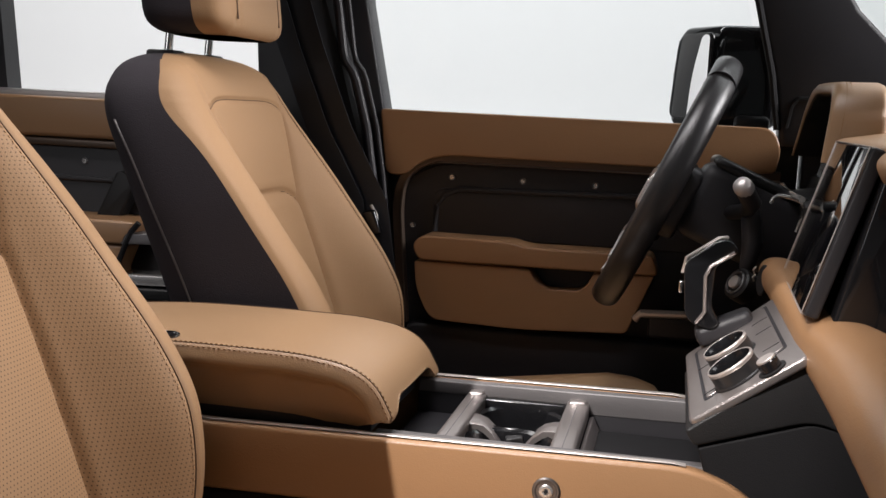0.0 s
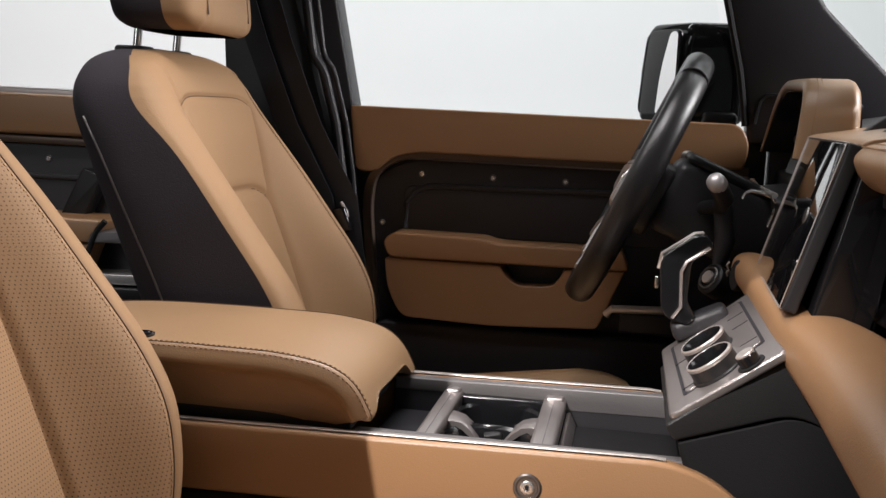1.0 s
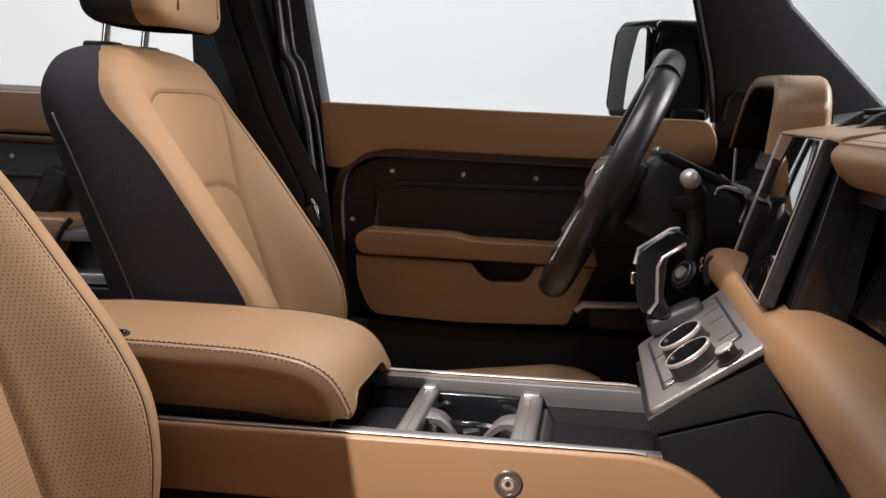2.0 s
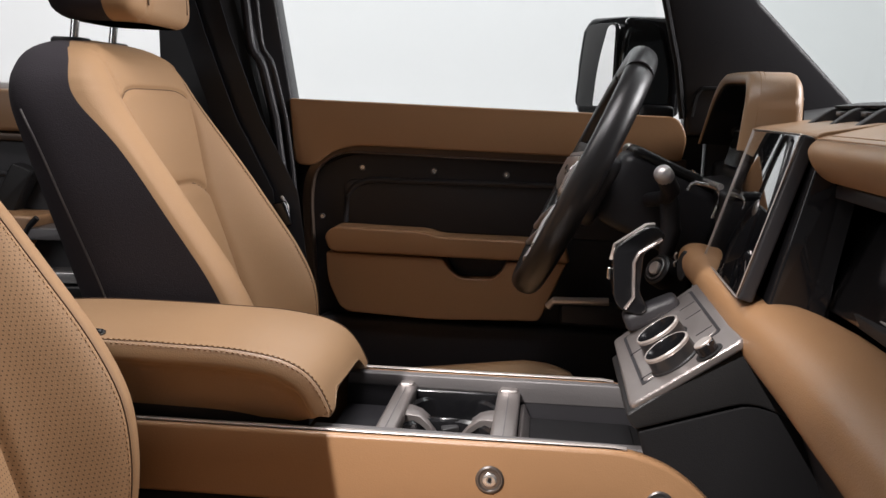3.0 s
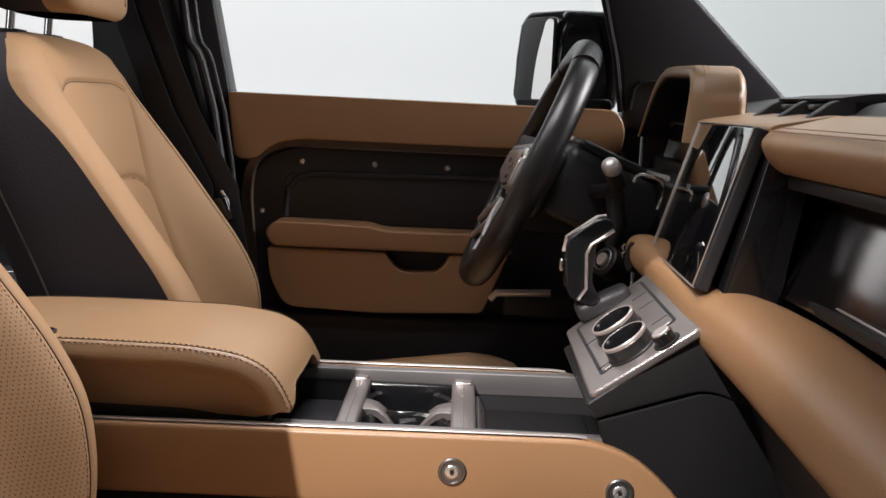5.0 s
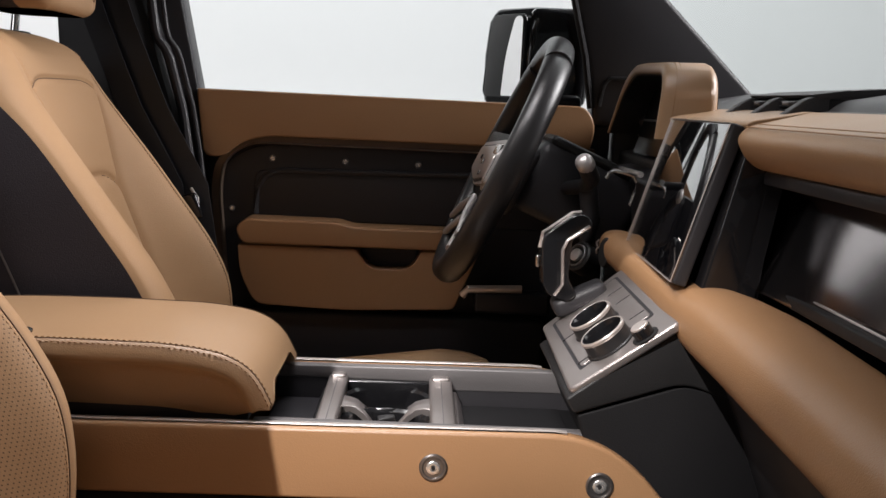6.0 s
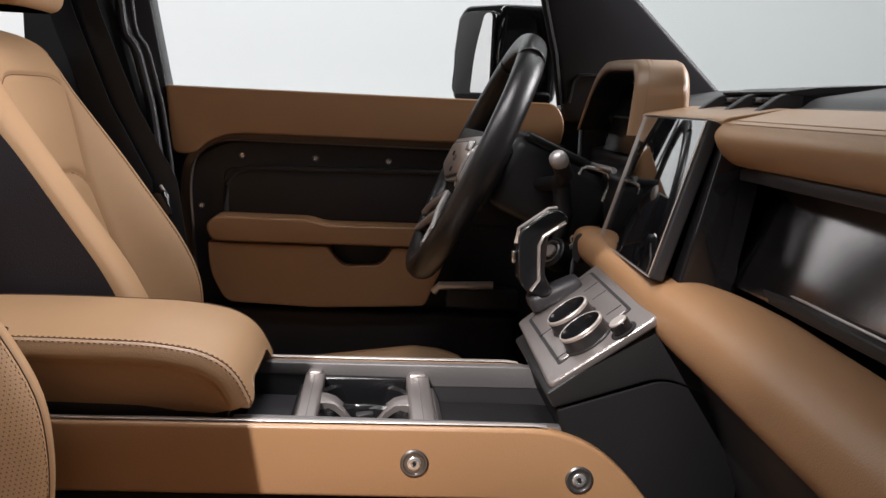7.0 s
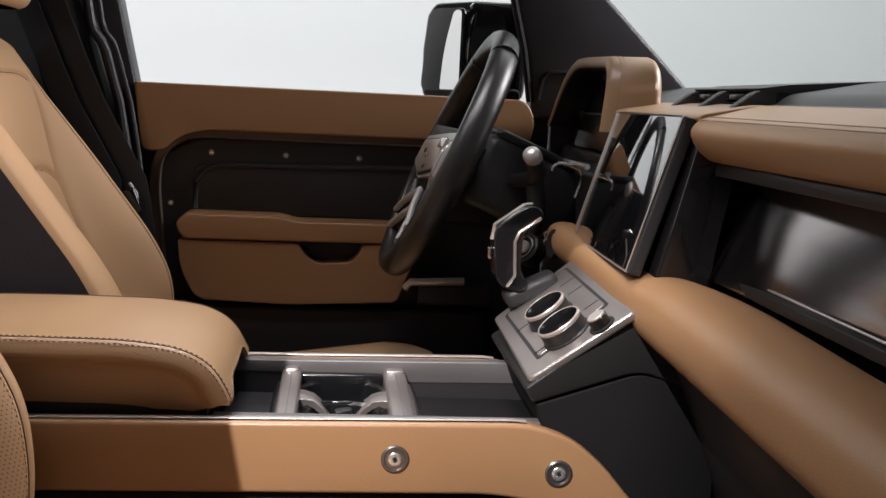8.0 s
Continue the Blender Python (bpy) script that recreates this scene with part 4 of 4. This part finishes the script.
    part("shelf_side", prism([(0.222, 1.285), (0.238, 1.285), (0.206, 1.10), (0.190, 1.10)], -0.132, -0.112, "y", 0.004), "gloss", d, "gloss black shelf end")
    # dark lower body
    part("lower_body", prism(rounded([(0.165, 1.10), (0.34, 1.12), (0.60, 1.10), (0.60, 0.70), (0.33, 0.70), (0.20, 1.03)], 0.01, 3), -0.76, 0.20, "y", 0.004), "plastic", d, "black lower dash")
    part("driver_body", prism(rounded([(0.215, 1.26), (0.60, 1.30), (0.60, 0.75), (0.40, 0.75), (0.20, 1.02)], 0.01, 3), 0.20, 0.72, "y", 0.004), "plastic2", d, "black lower dash by the driver")
    # two air vents under a common cover
    part("vent_cover", prism(rounded([(0.266, 1.3555), (0.30, 1.361), (0.42, 1.371), (0.42, 1.362), (0.272, 1.352)], 0.002, 3), -0.100, 0.128, "y", 0.001), "dash", d, "charcoal vent cover")
    part("vent_duct", rbox(0.285, 0.42, -0.10, 0.128, 1.325, 1.352, 0.002), "rubber", d, "black vent duct")
    for y in (0.070, -0.036):
        v = part("vent", rbox(0.258, 0.270, y - 0.045, y + 0.045, 1.333, 1.338, 0.002), "plastic", d, "black air vent mouth")
        for k in range(3):
            part("slat", moved(rbox(-0.012, 0.012, -0.043, 0.043, -0.0008, 0.0008, 0.0005), pose(0.278, y, 1.3405 + 0.0048 * k, 0, -8, 0)), "plastic2", v, "thin dark slat")
        part("vent_tab", rbox(0.258, 0.270, y - 0.010, y + 0.010, 1.3440, 1.3485, 0.002), "dark_metal", v, "metal vent tab")
    for y in (0.124, 0.017, -0.090):
        part("vent_frame", prism(rounded([(0.228, 1.326), (0.262, 1.352), (0.30, 1.3605), (0.36, 1.362), (0.36, 1.34), (0.24, 1.322)], 0.008, 4), y - 0.0085, y + 0.0085, "y", 0.003), "dash", d, "charcoal vent frame")
    return d


dashboard()


def cluster():
    d = thing("instrument_hood", (0.22, 0.4, 1.26), "tan leather hood over the dark instrument display", "instrument hood")
    def arch(o, flare=0.0):
        return rounded([(0.243 + o - flare, 1.294), (0.247 + o - flare, 1.397 - o), (0.545 - o, 1.404 - o), (0.650 - o, 1.291)], [0, 0.050 - o, 0.12 - o, 0], 9)
    outer, inner = arch(0.0), arch(0.016)
    def lean(z):
        return 0.180 + max(0, z - 1.29) * 0.10
    rings = [[(lean(z) + 0.002, y, z) for y, z in inner], [(lean(z) - 0.002, y, z) for y, z in arch(0.013)], [(lean(z) - 0.002, y, z) for y, z in arch(0.007)], [(lean(z) + 0.002, y, z) for y, z in arch(0.002)], [(lean(z) + 0.010, y, z) for y, z in outer], [(0.240, y, z) for y, z in arch(0.0, 0.033)], [(0.247, y, z) for y, z in arch(0.003, 0.033)], [(0.252, y, z) for y, z in arch(0.010, 0.033)], [(0.254, y, z) for y, z in arch(0.016, 0.020)]]
    part("liner", loft([[(lean(z) + 0.0005, y, z) for y, z in arch(0.0165)], [(lean(z) + 0.0035, y, z) for y, z in arch(0.0185)], [(0.252, y, z) for y, z in arch(0.0185)]], closed=False), "plastic", d, "black inner lining")
    part("hood", loft(rings, closed=False), "leather", d, "stitched tan leather hood", angle=60)
    for dxs in (0.014, 0.019):
        part("seam", tube([(lean(z) + dxs, y, z + 0.0002) for y, z in arch(0.0, 0.033 * (dxs - 0.01) / 0.05)], 0.0007, 6), "stitch", d, "sewn seam line")
    part("recess", prism(rounded([(0.238, 1.15), (0.242, 1.366), (0.520, 1.372), (0.572, 1.29), (0.70, 1.28), (0.71, 1.15)], 0.01), 0.240, 0.258, "x", 0.0), "plastic", d, "black recess")
    part("display", moved(rbox(-0.004, 0.004, -0.15, 0.15, -0.055, 0.055, 0.002), pose(0.228, 0.42, 1.315, 0, 14, 0)), "liner", d, "dark instrument display")
    part("lower_trim", tube([(0.156, 0.215, 1.247), (0.153, 0.40, 1.246), (0.158, 0.53, 1.249)], 0.0042, 8), "satin_bright", d, "bright metal trim bar")
    part("shroud", prism(rounded([(0.166, 1.236), (0.25, 1.250), (0.25, 1.15), (0.175, 1.15)], 0.008), 0.205, 0.60, "y", 0.004), "plastic", d, "black lower cowl")
    part("trim_loop", tube([(0.1249, 0.30, 1.2347), (0.128, 0.30, 1.2420), (0.1348, 0.30, 1.2455), (0.150, 0.30, 1.2435), (0.1640, 0.30, 1.2390), (0.1682, 0.30, 1.2309), (0.1660, 0.30, 1.216), (0.1605, 0.30, 1.1985)], 0.0028, 8), "satin_bright", d, "bright curved trim")
    return d


cluster()


def touchscreen():
    d = thing("touchscreen", (0.16, 0.04, 1.15), "gloss black touchscreen standing on the dashboard", "screen")
    tilt = 16.6
    base = pose(0.162, 0.040, 1.2385, 0, tilt, -1.6)
    part("glass_face", moved(rbox(-0.004, 0.0, -0.1555, 0.1555, -0.0855, 0.0855, 0.001), base), "screen", d, "gloss black display glass")
    part("frame", moved(rbox(-0.0015, 0.014, -0.158, 0.158, -0.088, 0.088, 0.003), base), "plastic", d, "black frame")
    for sg in (-1, 1):
        part("edge_strip", moved(rbox(-0.0042, -0.0030, sg * 0.157 - 0.0007, sg * 0.157 + 0.0007, -0.087, 0.087, 0.0005), base), "satin", d, "thin bright edge")
        part("edge_strip", moved(rbox(-0.0042, -0.0012, -0.157, 0.157, sg * 0.087 - 0.0004, sg * 0.087 + 0.0004, 0.0005), base), "satin", d, "thin bright edge")
    return d


touchscreen()


def climate():
    d = thing("climate_panel", (0.09, 0, 0.98), "pewter climate control panel with round dials", "control panel")
    s = math.degrees(math.atan2(0.080, 0.105))
    base = pose(0.0775, 0.0047, 1.0872, 0, -s, 0) @ pose(0, 0, 0, 4, 0, 0)
    ol = rounded([(-0.068, -0.132), (0.066, -0.146), (0.066, 0.125), (-0.060, 0.110)], 0.008)
    part("plate", moved(prism(ol, -0.010, 0.0, "z", 0.003), base), "pewter", d, "pewter coated sloping plate")
    part("plate_groove", moved(prism(rounded([(-0.047, -0.102), (0.053, -0.086), (0.053, 0.108), (-0.047, 0.090)], 0.006), -0.004, 0.0006, "z", 0.0), base), "plastic", d, "dark groove")
    part("inner_plate", moved(prism(rounded([(-0.0432, -0.0970), (0.0493, -0.0820), (0.0493, 0.1035), (-0.0432, 0.0860)], 0.005), -0.004, 0.0016, "z", 0.0008), base), "pewter", d, "pewter inner plate")
    wedge = rounded([(0.026, 1.030), (0.136, 1.112), (0.20, 1.10), (0.21, 1.03), (0.15, 1.052), (0.036, 1.014)], [0.004, 0.004, 0.01, 0.01, 0.02, 0.006], 4)
    part("body", prism(wedge, -0.130, 0.140, "y", 0.003), "plastic2", d, "dark sides of the control panel")
    part("support", prism(rounded([(0.04, 1.012), (0.15, 1.048), (0.24, 1.03), (0.24, 0.65), (0.13, 0.65), (0.10, 0.90), (0.05, 0.98)], [0.003, 0.01, 0.01, 0, 0, 0.05, 0.02], 4), -0.126, 0.136, "y", 0.004), "matt_black", d, "black front of the console")
    for y in (-0.012, -0.084):
        k = thing_part("dial", d)
        m = base @ Matrix.Translation((-0.004, y - 0.005, 0.0))
        part("skirt", lathe([(0.0285, 0.0), (0.0285, 0.002), (0.0266, 0.003), (0.0256, 0.0165), (0.0240, 0.0175)], m, 40, False), "grip", k, "dark ribbed skirt")
        part("ring", lathe([(0.0258, 0.0150), (0.0266, 0.0165), (0.0265, 0.0185), (0.0252, 0.0200), (0.0240, 0.0195)], m, 44, False), "satin", k, "satin metal dial ring")
        part("dial_wall", lathe([(0.0242, 0.0197), (0.0234, 0.0185), (0.0224, 0.006)], m, 40, False), "liner", k, "black inner dial wall")
        part("dial_face", lathe([(0.0235, 0.004), (0.0235, 0.0066), (0.001, 0.0066)], m, 40), "screen", k, "gloss black dial display")
    k = thing_part("knob", d)
    m = base @ Matrix.Translation((0.030, -0.128, 0.0))
    part("collar", lathe([(0.0150, 0.0), (0.0150, 0.0015), (0.0125, 0.002), (0.001, 0.002)], m, 30), "plastic2", k, "dark collar")
    part("stem", lathe([(0.0112, 0.0), (0.0112, 0.0115), (0.0100, 0.0125), (0.001, 0.0125)], m, 30), "gloss", k)
    part("cap", lathe([(0.0100, 0.012), (0.0100, 0.0140), (0.0090, 0.0148), (0.001, 0.0146)], m, 30), "satin", k, "satin metal cap")
    for u, v in ((-0.035, -0.085), (-0.036, 0.010), (0.038, -0.060), (0.038, 0.012), (0.038, 0.055)):
        part("key_gap", moved(rbox(u - 0.010, u + 0.010, v - 0.0006, v + 0.0006, 0.0010, 0.0022, 0), base), "plastic", d)
    return d


climate()


def shifter():
    d = thing("gear_shifter", (0.07, 0.1, 1.08), "black and satin metal gear lever", "gear lever")
    ol = [(0.052, 1.096), (0.028, 1.103), (0.020, 1.115), (0.016, 1.165), (0.020, 1.178), (0.055, 1.203), (0.068, 1.203), (0.076, 1.194), (0.073, 1.186), (0.052, 1.172), (0.050, 1.125), (0.062, 1.105)]
    part("grip", prism(rounded(ol, 0.006, 4), 0.078, 0.128, "y", 0.008, 4), "liner", d, "black lever grip")
    tr = [Vector((0.072, 0.0765, 1.190)), Vector((0.046, 0.0755, 1.172)), Vector((0.041, 0.0755, 1.160)), Vector((0.043, 0.0755, 1.118)), Vector((0.034, 0.0765, 1.104))]
    part("side_trim", tube(tr, 0.0021, 8), "pewter", d, "satin metal side trim")
    part("top_trim", tube([(0.016, 0.092, 1.160), (0.018, 0.095, 1.178), (0.054, 0.10, 1.2035), (0.064, 0.104, 1.2045)], 0.004, 8, squash=0.5), "satin", d, "satin metal top strip")
    part("button", rbox(0.0115, 0.017, 0.095, 0.111, 1.135, 1.150, 0.002), "chrome", d, "small chrome button")
    part("foot", moved(rbox(-0.035, 0.035, -0.022, 0.022, -0.012, 0.012, 0.008), pose(0.068, 0.103, 1.098, 0, -25, 0)), "plastic", d, "black lever foot")
    part("selector_plate", moved(rbox(-0.026, 0.026, -0.014, 0.014, -0.003, 0.003, 0.002), pose(0.108, 0.085, 1.112, 0, -37, 0)), "gloss", d, "gloss black selector plate")
    return d


shifter()


# ---------------------------------------------------------------- steering
def steering_wheel():
    d = thing("steering_wheel", (-0.012, 0.405, 1.248), "black leather steering wheel with satin switch pads", "steering wheel")
    tilt = 24.2
    base = Matrix.Translation((-0.015, 0.405, 1.248)) @ Matrix.Rotation(radians(tilt), 4, "Y")   # local z up the wheel, local -x to the driver
    R0 = 0.183
    rim = [base @ Vector((0, R0 * math.cos(q), R0 * math.sin(q) * (1.0 if math.sin(q) > -0.75 else 1.0))) for q in (2 * math.pi * j / 96 for j in range(96))]
    nrm = base.to_3x3() @ Vector((1, 0, 0))
    part("rim", tube(rim, 0.0165, 18, True, 1.25, nrm), "grip", d, "black leather rim")
    for q in (radians(57), radians(123)):
        c = base @ Vector((0, R0 * math.cos(q), R0 * math.sin(q)))
        tdir = base.to_3x3() @ Vector((0, -math.sin(q), math.cos(q)))
        part("seam_ring", lathe([(0.0205, -0.0008), (0.0209, 0), (0.0205, 0.0008)], axis_pose(c, tdir), 24), "plastic", d)
    hub = moved(prism(rounded([(-0.062, 0.040), (0.062, 0.040), (0.055, -0.050), (0.030, -0.070), (-0.030, -0.070), (-0.055, -0.050)], 0.02), 0.008, 0.045, "x", 0.012, 4), base)
    part("hub", hub, "plastic", d, "black airbag cover")
    for sg in (-1, 1):
        # dished pads that rise from the hub to the rim
        def slab(pts, lo, hi, r, sg=sg):
            bm = prism(rounded(pts, r, 5), lo, hi, "x", 0.0015, 2)
            for v in bm.verts:
                v.co.x += 0.006 - v.co.y * 0.18
                v.co.y *= sg
            return moved(bm, base)
        s = part("spoke", slab([(0.0, 0.044), (0.172, 0.034), (0.172, -0.040), (0.110, -0.060), (0.030, -0.080), (0.0, -0.080)], 0.006, 0.024, 0.010), "plastic2", d, "dark spoke")
        part("bezel", slab([(0.004, 0.038), (0.060, 0.030), (0.162, 0.012), (0.164, -0.036), (0.112, -0.056), (0.052, -0.044), (0.030, -0.074), (0.004, -0.078)], 0.0005, 0.008, 0.008), "satin_matte", s, "satin metal bezel round the switches")
        part("pad_gap", slab([(0.050, 0.024), (0.157, 0.007), (0.158, -0.036), (0.112, -0.0525), (0.042, -0.034)], -0.0008, 0.002, 0.008), "plastic", s, "dark joint")
        part("switch_pad", slab([(0.0535, 0.020), (0.152, 0.004), (0.153, -0.034), (0.112, -0.049), (0.046, -0.031)], -0.0040, 0.001, 0.007), "satin", s, "pewter switch pad")
        part("rocker", slab([(0.040, 0.022), (0.070, 0.018), (0.068, 0.002), (0.038, 0.004)], -0.0055, 0.0, 0.003), "satin_bright", s, "bright rocker switch")
        for u, v, r in ((0.100, -0.016, 0.0055), (0.118, -0.010, 0.0040), (0.092, -0.034, 0.0040)):
            at = base @ Vector((0.006 - u * 0.18 - 0.0040, sg * u, v))
            part("switch", lathe([(r, 0), (r, 0.0018), (r * 0.8, 0.0024), (0.0005, 0.0024)], axis_pose(at, base.to_3x3() @ Vector((-1, 0, 0))), 16), "chrome" if r > 0.005 else "dark_metal", s, "small round switch")
        bar = [base @ Vector((-0.011, sg * 0.0, -0.067)), base @ Vector((-0.017, sg * 0.065, -0.091)), base @ Vector((-0.018, sg * 0.135, -0.117))]
        fork = [base @ Vector((-0.003, sg * 0.0, -0.085)), base @ Vector((-0.012, sg * 0.050, -0.112)), base @ Vector((-0.018, sg * 0.104, -0.142))]
        for line in (bar, fork):
            part("lower_spoke", tube(line, 0.0048, 10, squash=1.3), "satin_matte", d, "slim bright lower spoke")
            part("lower_spoke_back", tube([v + nrm * 0.014 for v in line], 0.009, 10), "plastic", d, "black back of the spoke")
    return d


steering_wheel()


def column():
    d = thing("steering_column", (0.09, 0.405, 1.2), "black steering column shroud with stalks", "steering column")
    base = Matrix.Translation((0.075, 0.405, 1.212)) @ Matrix.Rotation(radians(23.2), 4, "Y")
    part("shroud", moved(rbox(-0.06, 0.11, -0.062, 0.062, -0.055, 0.055, 0.018, 4), base), "plastic", d, "black column shroud")
    part("shroud_top", moved(rbox(-0.05, 0.10, -0.058, 0.058, 0.05, 0.066, 0.008), base), "plastic2", d)
    st = thing_part("stalk", d)
    part("arm", tube([(0.075, 0.35, 1.215), (0.095, 0.30, 1.222), (0.098, 0.262, 1.236), (0.086, 0.240, 1.256)], [0.010, 0.011, 0.0125, 0.0125], 14), "plastic", st, "black wiper stalk")
    m = axis_pose((0.086, 0.240, 1.256), (-0.45, -0.75, 0.48))
    part("end_cap", lathe([(0.0125, -0.004), (0.0128, 0.004), (0.0120, 0.009), (0.0090, 0.0125), (0.0045, 0.0142), (0.001, 0.0145)], m, 26), "satin_matte", st, "satin metal end cap")
    st2 = thing_part("stalk", d)
    part("arm", tube([(0.075, 0.46, 1.235), (0.075, 0.52, 1.262), (0.062, 0.56, 1.276)], 0.010, 12), "plastic", st2, "black indicator stalk")
    part("end_cap", lathe([(0.011, -0.004), (0.0112, 0.006), (0.009, 0.010), (0.001, 0.012)], axis_pose((0.062, 0.56, 1.276), (-0.5, 0.6, 0.3)), 22), "satin", st2, "satin metal end cap")
    part("lower_arm", tube([(0.10, 0.30, 1.222), (0.105, 0.29, 1.18), (0.10, 0.285, 1.145)], [0.013, 0.014, 0.010], 12), "plastic", d, "black lower lever")
    return d


column()


def start_button():
    d = thing("start_button", (0.12, 0.25, 1.13), "round start button with a chrome ring", "button")
    m = axis_pose((0.088, 0.270, 1.128), (-0.75, -0.5, 0.45))
    part("plinth", lathe([(0.022, -0.02), (0.022, 0.0), (0.0195, 0.002), (0.001, 0.002)], m, 30), "plastic2", d)
    part("ring", lathe([(0.0165, 0.0), (0.0165, 0.004), (0.015, 0.005), (0.0138, 0.0035), (0.0138, 0.001)], m, 30), "dark_metal", d, "dark metal ring")
    part("cap", lathe([(0.009, 0.0), (0.009, 0.006), (0.0082, 0.007), (0.001, 0.0072)], m, 26), "satin", d, "satin push button")
    return d


start_button()


def sill_bar():
    d = thing("door_bin_handle", (-0.0, 0.66, 1.0), "bright metal handle bar low on the door", "handle")
    part("bar", tube([(-0.052, 0.655, 1.000), (-0.043, 0.65, 1.012), (0.05, 0.65, 1.016)], 0.0055, 10, squash=1.3), "satin", d, "bright metal bar")
    part("mount", rbox(-0.03, 0.10, 0.655, 0.70, 0.97, 1.008, 0.006), "plastic", d, "black mount")
    return d


sill_bar()
